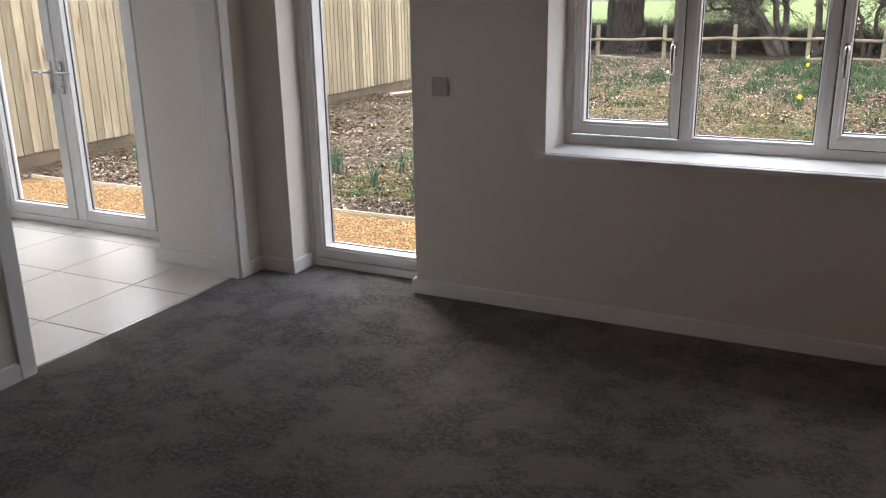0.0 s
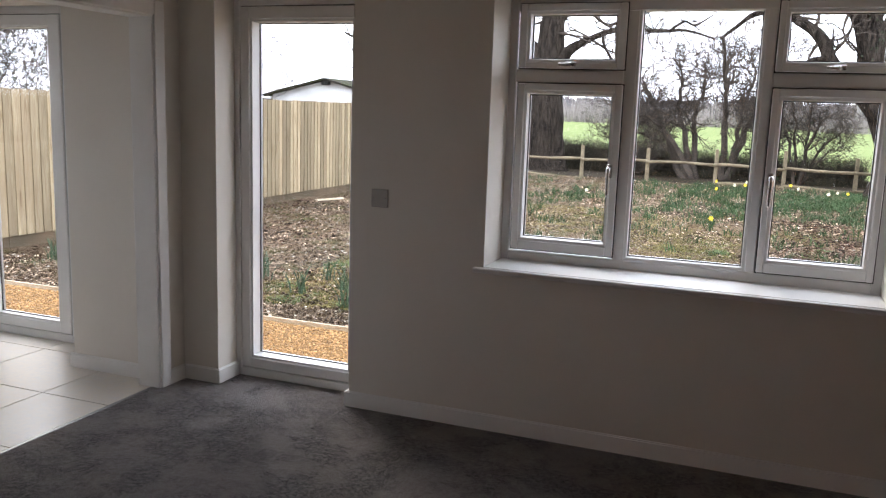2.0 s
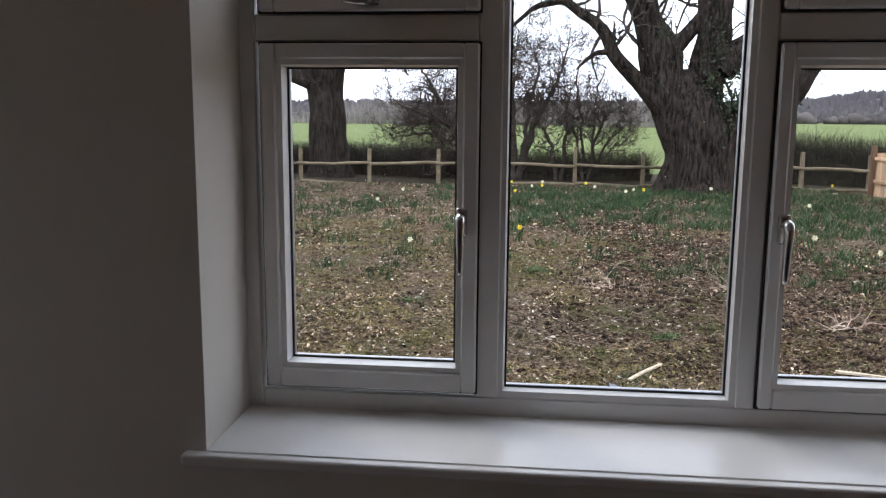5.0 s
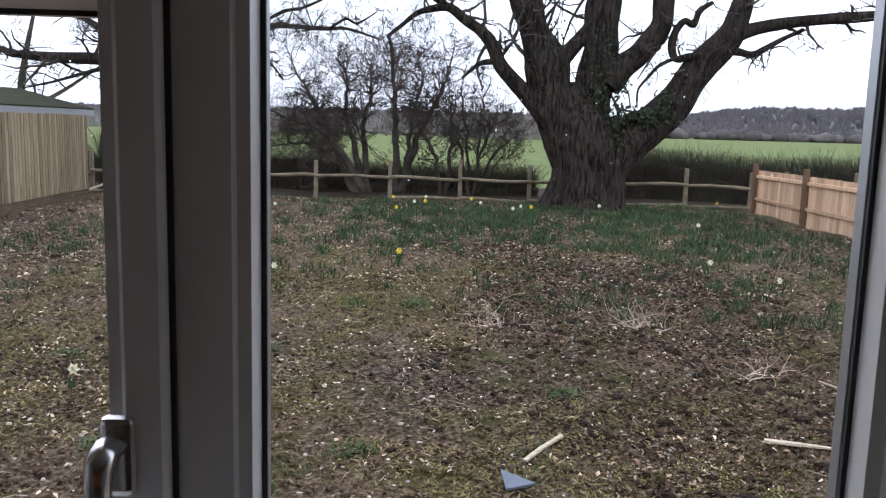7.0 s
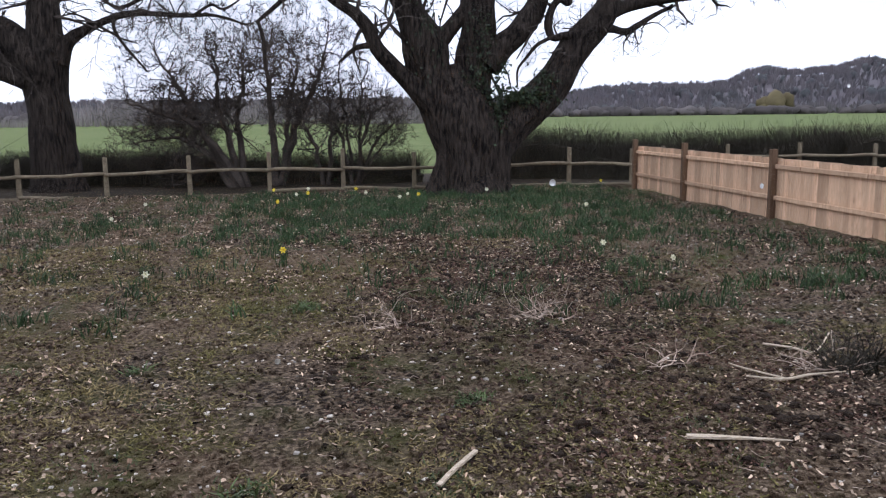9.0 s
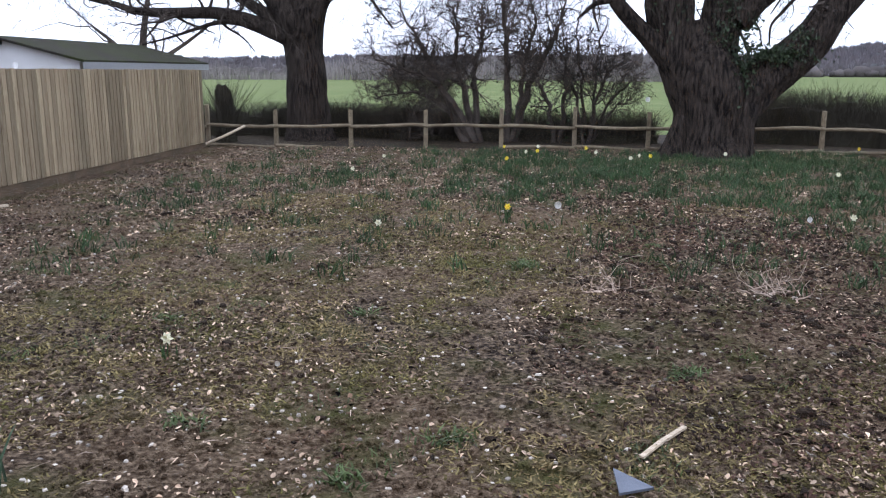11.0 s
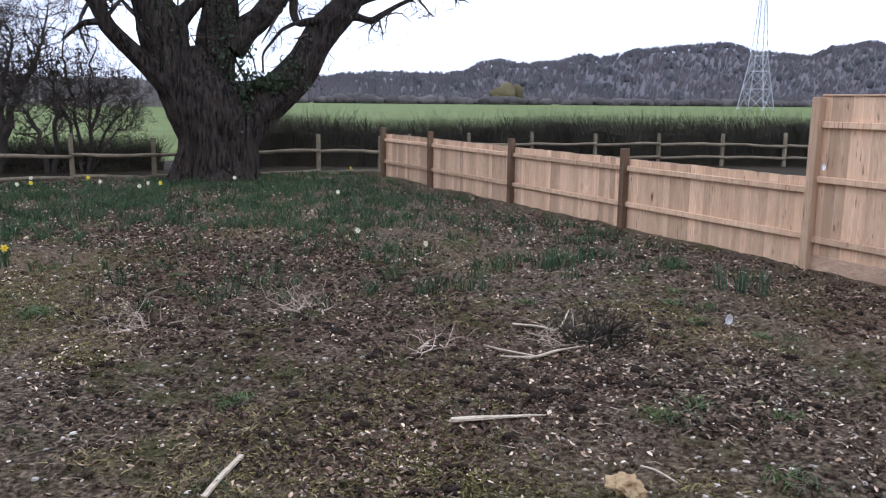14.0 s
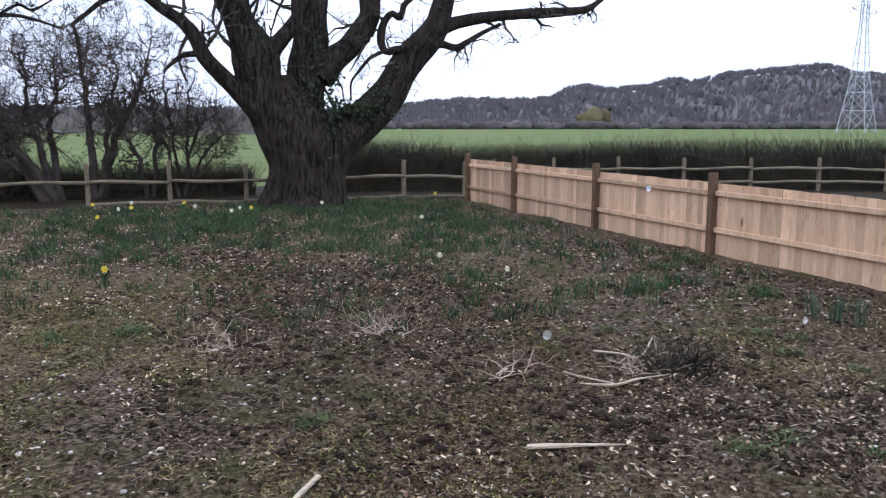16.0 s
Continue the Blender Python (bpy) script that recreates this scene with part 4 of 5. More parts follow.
# lower brown fence with posts and rails towards the garden, and the taller end of it
FX = 7.12
posts = [21.9, 19.4, 16.2, 13.15, 10.0, 7.0, 4.2]
for k in range(len(posts) - 1):
    y0, y1 = posts[k], posts[k + 1]
    tall = k >= 4
    top = 1.61 if tall else 0.735
    name = "tall_brown_fence_panel" if tall else "low_brown_fence_panel"
    pan = thing(name, "tall brown close-boarded fence panel with three rails" if tall else "low brown close-boarded fence panel with two rails", "fence", (0, 0, 0), "brown fence")
    foot = -0.11 if tall else -0.33
    boards(pan, (FX + 0.05, y0), (FX + 0.05, y1), 0.125, top - foot, foot, FENCEBROWN, 70 + k)
    if tall:
        block("gravel_board", DAMPBOARD, pan, FX + 0.018, y1, -0.32, FX + 0.048, y0, -0.10, 0.004)
    for z in ((1.31, 0.725, 0.067) if tall else (0.60, 0.09)):
        block("rail", FENCEBROWN, pan, FX - 0.002, y1 + 0.05, z - 0.035, FX + 0.046, y0 - 0.05, z + 0.035, 0.006)
    if tall:
        block("counter_rail", FENCEBROWN, pan, FX + 0.03, y1, top + 0.0, FX + 0.085, y0, top + 0.02, 0.004)
for k, y in enumerate(posts):
    h = 1.60 if k >= 4 else 0.88
    bm = bmesh.new()
    box(bm, FX - 0.055, y - 0.05, -0.6, FX + 0.045, y + 0.05, h, 0.006)
    p = part("brown_fence_post", bm, FENCEBROWN if k >= 4 else POSTBROWN)
    tagged(p, "square brown timber fence post" if k < 4 else "tall square brown timber fence post", "fence post", "brown fence posts")


def rail_fence(points, base, height, rails, seed, span_label, gaps=(), short=()):
    """Posts with pointed tops and round rails between them; each bay a thing."""
    rng = random.Random(seed)
    for i, (x, y) in enumerate(points):
        bm = bmesh.new()
        z = ground_z(x, y)
        h = height * rng.uniform(0.95, 1.08)
        box(bm, x - 0.055, y - 0.04, z - 0.3, x + 0.055, y + 0.04, z + h)
        for v in bm.verts:
            if v.co.z > z:
                v.co.z += rng.uniform(-0.02, 0.02)
                v.co.x += 0.01 * (1 if v.co.x < x else -1)
        bmesh.ops.bevel(bm, geom=list(bm.edges), offset=0.008, segments=1, affect="EDGES")
        tagged(part("rail_fence_post", bm, RAILWOOD), "weathered cleft timber fence post", "fence post", "rail fence posts")
        if i + 1 == len(points):
            continue
        x2, y2 = points[i + 1]
        z2 = ground_z(x2, y2)
        for j, rz in enumerate(rails):
            if j == 0 and i in gaps:
                continue
            reach = 0.62 if j == 0 and i in short else 1.0
            V, F = [], []
            n = 7
            pts = []
            for s in range(n):
                t = reach * s / (n - 1)
                pts.append((x + (x2 - x) * t, y + (y2 - y) * t - 0.075, z + (z2 - z) * t + rz + 0.03 * math.sin(3.1 * t + i * 1.3 + j) + rng.uniform(-0.008, 0.008)))
            tube(V, F, pts, [0.042 * rng.uniform(0.85, 1.1) for _ in range(n)], 8)
            F.append(tuple(range(8)))
            tagged(part("fence_rail", (V, F), RAILWOOD, smooth=True), span_label, "fence rail", "rails of the rail fence")


rail_fence([(-9.9, 22.9), (-8.25, 23.1), (-6.6, 23.2), (-4.84, 23.5), (-3.02, 23.5), (-1.22, 23.5), (0.49, 23.5), (2.2, 23.6), (4.2, 23.6), (6.03, 23.4), (7.25, 22.4)], 0, 0.93, (0.03, 0.52), 5, "long round weathered fence rail", (3, 4), (2,))
rail_fence([(9.4, 25.4), (11.0, 24.8), (12.6, 23.95), (14.2, 23.1), (15.8, 22.25), (17.4, 21.4), (19.0, 20.6), (20.6, 19.8)], 0, 0.9, (0.24, 0.60), 6, "long round weathered fence rail")


V, F = [], []
tube(V, F, [(-8.0, 22.3, -0.12), (-7.6, 22.45, 0.05), (-7.15, 22.6, 0.28)], [0.03, 0.03, 0.028], 6)
tagged(part("fallen_rail", (V, F), PALEWOOD, smooth=True), "pale broken rail leaning on the rail fence", "fence rail")

# ---- oak ----
def limb_set(V, F, limbs, sides=12, wob=0.16, steps=4):
    for pts in limbs:
        sp = smooth_path(pts, steps)
        tube(V, F, [q[:3] for q in sp], [q[3] for q in sp], sides, wob)


oak = thing("oak_tree", "broad leafless oak with a forked trunk and ivy", "tree", (3.4, 22.3, -0.256))
V, F = [], []
OAK = []


def limb(store, y, *pts):
    """Adds a limb that runs in the plane y through (x, z, radius)."""
    store.append([(p[0], y, p[1], p[2]) for p in pts])


limb(OAK, 22.3, (3.3, -0.6, 1.2), (3.3, -0.2, 0.96), (3.27, 0.13, 0.79), (3.29, 0.64, 0.79), (3.24, 1.19, 0.80), (3.1, 1.72, 0.68), (2.98, 2.2, 0.5), (2.92, 2.6, 0.28))
limb(OAK, 22.25, (3.12, 0.3, 0.40), (2.84, 1.15, 0.47), (2.55, 1.97, 0.46), (2.36, 2.59, 0.45), (2.26, 3.08, 0.48), (1.98, 3.68, 0.34), (1.75, 4.39, 0.36), (1.58, 5.0, 0.30), (1.3, 6.6, 0.18), (1.1, 8.0, 0.1))
limb(OAK, 22.3, (3.32, 1.3, 0.52), (3.36, 2.1, 0.43), (3.43, 2.72, 0.43), (3.52, 3.28, 0.41), (3.5, 3.83, 0.40), (3.57, 4.44, 0.38), (3.6, 5.4, 0.28), (3.5, 8.0, 0.14))
limb(OAK, 22.1, (3.05, 1.0, 0.28), (2.5, 1.68, 0.30), (1.96, 2.19, 0.205), (1.59, 2.54, 0.17), (1.25, 2.9, 0.155), (1.04, 3.35, 0.14), (0.78, 3.64, 0.12), (0.42, 3.87, 0.11), (0.07, 4.12, 0.10), (-0.29, 4.09, 0.083), (-0.64, 3.98, 0.064), (-1.01, 3.68, 0.047), (-1.31, 3.44, 0.035))
limb(OAK, 22.2, (3.7, 0.55, 0.52), (4.22, 1.26, 0.49), (4.8, 1.74, 0.44), (5.24, 2.18, 0.39), (5.53, 2.67, 0.355), (5.83, 3.09, 0.365), (6.15, 3.41, 0.34), (6.41, 3.73, 0.31), (6.54, 4.13, 0.26), (6.64, 4.51, 0.23), (6.79, 5.39, 0.16), (7.06, 6.75, 0.08))
limb(OAK, 22.15, (6.3, 3.68, 0.24), (6.85, 3.86, 0.16), (7.4, 3.99, 0.14), (8.1, 4.09, 0.127), (8.95, 4.18, 0.122), (9.69, 4.25, 0.115), (10.32, 4.34, 0.088), (10.71, 4.55, 0.067), (11.3, 5.05, 0.04))
limb(OAK, 22.05, (6.25, 3.42, 0.16), (6.58, 3.35, 0.09), (6.89, 3.30, 0.076), (7.16, 3.44, 0.07), (7.55, 3.67, 0.056), (8.0, 3.88, 0.045))
limb(OAK, 22.15, (3.65, 2.55, 0.34), (3.98, 2.95, 0.29), (4.33, 3.22, 0.255), (4.63, 3.58, 0.25), (4.83, 3.95, 0.24), (4.85, 4.47, 0.25), (5.02, 5.21, 0.19), (5.4, 6.6, 0.1))
limb(OAK, 22.0, (5.9, 3.2, 0.11), (5.43, 3.21, 0.09), (5.15, 3.16, 0.08), (5.04, 3.43, 0.093), (5.12, 3.78, 0.088), (5.3, 3.98, 0.08), (5.5, 3.9, 0.07), (5.62, 4.2, 0.06), (5.9, 4.4, 0.04))
limb(OAK, 21.95, (5.15, 3.18, 0.047), (4.78, 3.0, 0.04), (4.54, 2.73, 0.033), (4.33, 2.45, 0.026), (4.33, 2.07, 0.017))
limb(OAK, 22.05, (1.1, 2.98, 0.075), (0.76, 2.92, 0.055), (0.39, 2.6, 0.022))
limb(OAK, 22.1, (2.0, 2.9, 0.11), (1.8, 3.15, 0.045), (1.51, 3.46, 0.015))
limb(OAK, 21.75, (3.2, -0.5, 0.36), (3.15, 0.2, 0.28), (3.1, 1.2, 0.2))
limb(OAK, 21.8, (3.9, -0.5, 0.34), (3.85, 0.1, 0.27), (3.95, 0.9, 0.22))
limb(OAK, 22.0, (2.45, -0.5, 0.40), (2.58, -0.05, 0.28), (2.75, 0.6, 0.2))
limb(OAK, 22.05, (-1.25, 3.46, 0.036), (-1.17, 3.1, 0.04), (-1.16, 2.69, 0.036), (-1.1, 2.22, 0.025))
limb(OAK, 22.1, (0.2, 4.05, 0.09), (-0.22, 4.3, 0.077), (-0.62, 4.57, 0.058), (-1.3, 5.1, 0.03))
limb(OAK, 22.2, (2.42, 2.9, 0.27), (2.78, 3.26, 0.18), (3.14, 3.68, 0.17), (3.4, 4.07, 0.15))
limb(OAK, 22.1, (3.95, 3.1, 0.17), (4.25, 3.02, 0.09), (4.38, 2.98, 0.035))
limb_set(V, F, OAK[:1], 72, 0.20, 10)
limb_set(V, F, OAK[1:5], 40, 0.18, 8)
limb_set(V, F, OAK[5:], 16, 0.16, 5)
part("trunk", (V, F), BARK, oak, "deeply fissured dark grey-brown bark", smooth=True)
rng = random.Random(77)
V, F = [], []
for li, count, size, dep in ((1, 10, 1.9, 3), (2, 10, 1.9, 3), (3, 13, 1.2, 3), (4, 10, 1.3, 3), (5, 12, 0.75, 3), (6, 9, 0.7, 2), (7, 8, 1.1, 3), (8, 5, 0.8, 2), (9, 6, 0.6, 2), (15, 10, 0.8, 2)):
    sp = smooth_path(OAK[li], 4)
    for _ in range(count):
        i = rng.randint(int(len(sp) * (0.35 if li != 5 else 0.2)), len(sp) - 1)
        d = Vector((rng.uniform(-1, 1), rng.uniform(-1, 1), rng.uniform(-0.9, 0.9)))
        if li in (5, 6):
            d.z -= 0.6
        grow(V, F, sp[i][:3], d, min(0.05, sp[i][3] * 0.45), size * rng.uniform(0.6, 1.2), dep, rng, 0.55, 3, 0.0 if li in (5, 6) else 0.05, 0.005)
part("crown", (V, F), TWIG, oak, "tangle of bare crooked twigs")


def leaf_card(V, F, q, rng, s):
    m = Matrix.Translation(q) @ Euler((rng.uniform(0, 6.3), rng.uniform(0, 6.3), rng.uniform(0, 6.3))).to_matrix().to_4x4()
    k = len(V)
    for p in ((-s, 0, 0), (-0.2 * s, 0.7 * s, 0.1 * s), (s, 0, 0), (-0.2 * s, -0.7 * s, 0.1 * s)):
        V.append(tuple(m @ Vector(p)))
    F.append((k, k + 1, k + 2, k + 3))


V, F = [], []
for c, s, n in (((4.45, 21.8, 1.86), (0.34, 0.12, 0.10), 900), ((3.85, 21.78, 1.75), (0.13, 0.10, 0.36), 420), ((4.05, 21.9, 2.45), (0.05, 0.08, 0.10), 40), ((3.35, 21.85, 1.9), (0.20, 0.08, 0.5), 380), ((3.5, 21.88, 3.0), (0.18, 0.06, 0.5), 240), ((2.35, 21.85, 3.1), (0.2, 0.06, 0.4), 200), ((4.95, 21.8, 2.2), (0.14, 0.10, 0.12), 160)):
    for _ in range(n):
        leaf_card(V, F, (rng.gauss(c[0], s[0]), rng.gauss(c[1], s[1]), rng.gauss(c[2], s[2])), rng, rng.uniform(0.025, 0.05))
part("ivy", (V, F), IVY, oak, "dark green ivy leaves")
for o in oak.children:
    o.matrix_parent_inverse = Matrix.Translation((-3.4, -22.3, 0.256))

# second oak beyond the rail fence
oak2 = thing("oak_tree", "tall leafless oak behind the rail fence", "tree", (0, 0, 0))
V, F = [], []
OAK2 = []
limb(OAK2, 25.5, (-6.34, -0.66, 0.92), (-6.38, 0.0, 0.63), (-6.44, 0.75, 0.56), (-6.45, 1.34, 0.53), (-6.49, 2.06, 0.50), (-6.52, 2.63, 0.60), (-6.58, 3.05, 0.62))
limb(OAK2, 25.4, (-6.66, 2.8, 0.44), (-7.22, 3.48, 0.34), (-7.68, 3.8, 0.26), (-8.04, 4.31, 0.21), (-8.5, 5.3, 0.14), (-8.9, 7.2, 0.07))
limb(OAK2, 25.5, (-6.42, 2.7, 0.52), (-6.42, 3.54, 0.43), (-6.4, 4.17, 0.38), (-6.35, 5.27, 0.26), (-6.2, 7.5, 0.12))
limb(OAK2, 25.3, (-6.8, 2.45, 0.30), (-7.48, 2.66, 0.20), (-8.06, 2.84, 0.176), (-8.78, 3.0, 0.16), (-9.66, 3.0, 0.147), (-10.82, 3.06, 0.103), (-11.54, 3.26, 0.073), (-12.3, 3.42, 0.055), (-13.4, 3.9, 0.03))
limb(OAK2, 25.4, (-6.15, 2.85, 0.30), (-5.85, 3.36, 0.17), (-5.21, 3.72, 0.10), (-4.6, 3.95, 0.085), (-4.04, 3.99, 0.068), (-3.12, 3.95, 0.054), (-2.45, 3.96, 0.04), (-1.65, 3.73, 0.027))
limb(OAK2, 25.35, (-7.1, 2.8, 0.19), (-7.89, 3.25, 0.131), (-8.42, 3.55, 0.117), (-8.94, 3.87, 0.087), (-9.8, 4.4, 0.05))
limb(OAK2, 25.3, (-4.82, 3.9, 0.052), (-4.77, 3.55, 0.046), (-4.6, 3.26, 0.036), (-4.36, 2.95, 0.03), (-4.09, 2.61, 0.02))
limb(OAK2, 25.4, (-6.1, 4.3, 0.10), (-5.69, 4.54, 0.06), (-5.17, 4.42, 0.048), (-4.68, 4.12, 0.042), (-4.08, 4.36, 0.046), (-3.55, 4.48, 0.039), (-2.8, 4.85, 0.028))
limb(OAK2, 25.3, (-2.9, 3.95, 0.04), (-2.5, 4.2, 0.034), (-2.2, 4.1, 0.03), (-1.7, 4.4, 0.018))
limb(OAK2, 25.2, (-7.5, 2.66, 0.10), (-8.5, 2.77, 0.066), (-9.24, 2.6, 0.051), (-9.85, 2.42, 0.037), (-10.75, 2.2, 0.02))
limb(OAK2, 25.4, (-7.3, 3.5, 0.16), (-8.3, 4.1, 0.10), (-9.6, 4.9, 0.06))
limb_set(V, F, OAK2, 22, 0.18, 6)
part("trunk", (V, F), BARK, oak2, "dark ridged bark", smooth=True)
V, F = [], []
for li, count, size in ((1, 8, 1.8), (2, 8, 1.8), (3, 18, 1.5), (4, 22, 0.9), (5, 10, 1.2), (6, 9, 0.5), (7, 6, 0.6), (8, 6, 0.6), (9, 9, 0.5), (10, 8, 1.2)):
    sp = smooth_path(OAK2[li], 4)
    for _ in range(count):
        i = rng.randint(int(len(sp) * 0.3), len(sp) - 1)
        grow(V, F, sp[i][:3], (rng.uniform(-1, 1), rng.uniform(-1, 1), rng.uniform(-0.7, 0.9)), min(0.05, sp[i][3] * 0.45), size * rng.uniform(0.6, 1.2), 3, rng, 0.4, 3, 0.0, 0.006)
part("crown", (V, F), TWIG, oak2, "spread of bare crooked twigs")


# ---- bare shrubs along the boundary ----
def shrub(x, y, height, stems, spread_, seed, label, name="bare_shrub", ivy=0, depth=4, kids=3, thick=1.0, ivy_z=0.7, ivy_w=0.5, leaf=1.0, thin=0.005):
    t = thing(name, label, "shrub" if height < 5 else "tree", (x, y, ground_z(x, y)))
    rng = random.Random(seed)
    V, F = [], []
    for k in range(stems):
        a = 6.283 * k / stems + rng.uniform(-0.4, 0.4)
        d = Vector((math.cos(a) * spread_ * rng.uniform(0.3, 1.2), math.sin(a) * spread_ * 0.5, 1))
        grow(V, F, (rng.gauss(0, 0.18), rng.gauss(0, 0.15), -0.1), d, rng.uniform(0.055, 0.115) * thick * height / 3.5, height * rng.uniform(0.42, 0.6), depth, rng, 0.42, kids, 0.06, thin, (0.55, 0.8))
    part("stems", (V, F), TWIG, t, "crooked bare stems and twigs")
    if ivy:
        V, F = [], []
        for _ in range(ivy):
            leaf_card(V, F, (rng.gauss(0, ivy_w), rng.gauss(0, 0.3), abs(rng.gauss(ivy_z, 0.45))), rng, leaf * rng.uniform(0.03, 0.06))
        part("leaves", (V, F), IVY, t, "dark evergreen leaves")
    return t


def bush(label, x, y, seed, stems, twigs, reach, ivy=0):
    """A many-stemmed bare shrub: crooked main stems of (x, z, radius) fanning from one stool, with finer growth along them."""
    t = thing("bare_shrub", label, "shrub", (x, y, ground_z(x, y)))
    rng = random.Random(seed)
    V, F = [], []
    for k, pts in enumerate(stems):
        lean = rng.uniform(-0.5, 0.5)
        path = smooth_path([(p[0] - x, lean * i * 0.35 + rng.uniform(-0.06, 0.06), p[1] + 0.256, p[2]) for i, p in enumerate(pts)], 5)
        path = [(q[0] + 0.05 * rng.uniform(-1, 1), q[1], q[2] + 0.04 * rng.uniform(-1, 1), q[3]) for q in path]
        tube(V, F, [q[:3] for q in path], [q[3] for q in path], 7, 0.12, cap=False)
        for _ in range(twigs):
            q = path[rng.randint(int(len(path) * 0.3), len(path) - 1)]
            d = Vector((rng.uniform(-1, 1), rng.uniform(-0.6, 0.6), rng.uniform(-0.25, 1.1)))
            grow(V, F, q[:3], d, min(0.024, q[3] * 0.6), reach * rng.uniform(0.5, 1.15), 3, rng, 0.5, 3, 0.04, 0.0042, (0.5, 0.78))
    part("stems", (V, F), TWIG, t, "crooked bare stems and twigs")
    if ivy:
        V, F = [], []
        for _ in range(ivy):
            leaf_card(V, F, (rng.gauss(0, 0.3), rng.gauss(0, 0.25), abs(rng.gauss(0.75, 0.4))), rng, rng.uniform(0.03, 0.06))
        part("leaves", (V, F), IVY, t, "dark evergreen leaves")
    return t


bush("large spreading bare hawthorn shrub behind the rail fence", -1.93, 25.1, 201, (
    ((-1.94, -0.3, 0.14), (-2.56, 0.81, 0.094), (-3.07, 1.37, 0.066), (-3.72, 1.57, 0.045), (-4.48, 1.85, 0.02)),
    ((-1.98, -0.3, 0.12), (-2.22, 0.95, 0.081), (-2.45, 1.78, 0.06), (-2.42, 2.53, 0.04), (-2.65, 3.27, 0.018)),
    ((-1.86, -0.3, 0.10), (-1.99, 0.88, 0.082), (-2.01, 1.64, 0.06), (-1.8, 2.5, 0.035), (-1.95, 3.3, 0.015)),
    ((-2.05, -0.3, 0.08), (-2.7, 0.6, 0.06), (-3.3, 0.95, 0.045), (-3.9, 1.0, 0.03), (-4.5, 0.85, 0.014)),
    ((-2.2, -0.3, 0.08), (-2.9, 1.2, 0.055), (-3.3, 2.1, 0.038), (-3.7, 2.8, 0.025), (-3.8, 3.4, 0.012))), 42, 0.9)
bush("tall bare hawthorn shrub with upright stems behind the rail fence", -1.02, 25.2, 202, (
    ((-1.09, -0.3, 0.12), (-1.16, 1.22, 0.083), (-1.2, 2.19, 0.062), (-1.25, 3.01, 0.033), (-1.02, 3.7, 0.016)),
    ((-0.95, -0.3, 0.13), (-0.61, 1.18, 0.09), (-0.19, 1.98, 0.063), (0.14, 2.75, 0.042), (0.38, 3.58, 0.016)),
    ((-1.0, -0.3, 0.09), (-0.8, 0.9, 0.07), (-0.72, 1.8, 0.05), (-0.5, 2.6, 0.03), (-0.6, 3.4, 0.014))), 42, 0.85, 50)
bush("bare shrub with dark ivy behind the rail fence", 0.1, 25.1, 203, (
    ((0.05, -0.3, 0.07), (-0.1, 0.7, 0.055), (-0.35, 1.3, 0.035), (-0.5, 1.8, 0.014)),
    ((0.15, -0.3, 0.07), (0.3, 0.9, 0.05), (0.3, 1.6, 0.035), (0.45, 2.3, 0.014))), 26, 0.6, 50)
bush("bare shrub of thin fanning stems beside the oak", 0.85, 25.1, 204, (
    ((0.89, -0.3, 0.05), (1.23, 1.34, 0.04), (1.86, 1.83, 0.014)),
    ((0.82, -0.3, 0.05), (0.51, 1.13, 0.036), (0.22, 1.84, 0.014)),
    ((0.9, -0.3, 0.045), (1.05, 1.2, 0.034), (1.1, 2.1, 0.022), (1.3, 2.8, 0.012)),
    ((0.95, -0.3, 0.04), (1.5, 0.9, 0.03), (2.1, 1.4, 0.012)),
    ((0.8, -0.3, 0.045), (0.72, 1.2, 0.034), (0.55, 2.2, 0.022), (0.6, 3.0, 0.012)),
    ((1.0, -0.3, 0.035), (1.4, 0.5, 0.026), (1.9, 0.85, 0.012))), 22, 0.65, 40)
shrub(-3.7, 25.8, 2.4, 8, 1.1, 205, "low bare shrub behind the rail fence", kids=4, thick=0.6, thin=0.004)


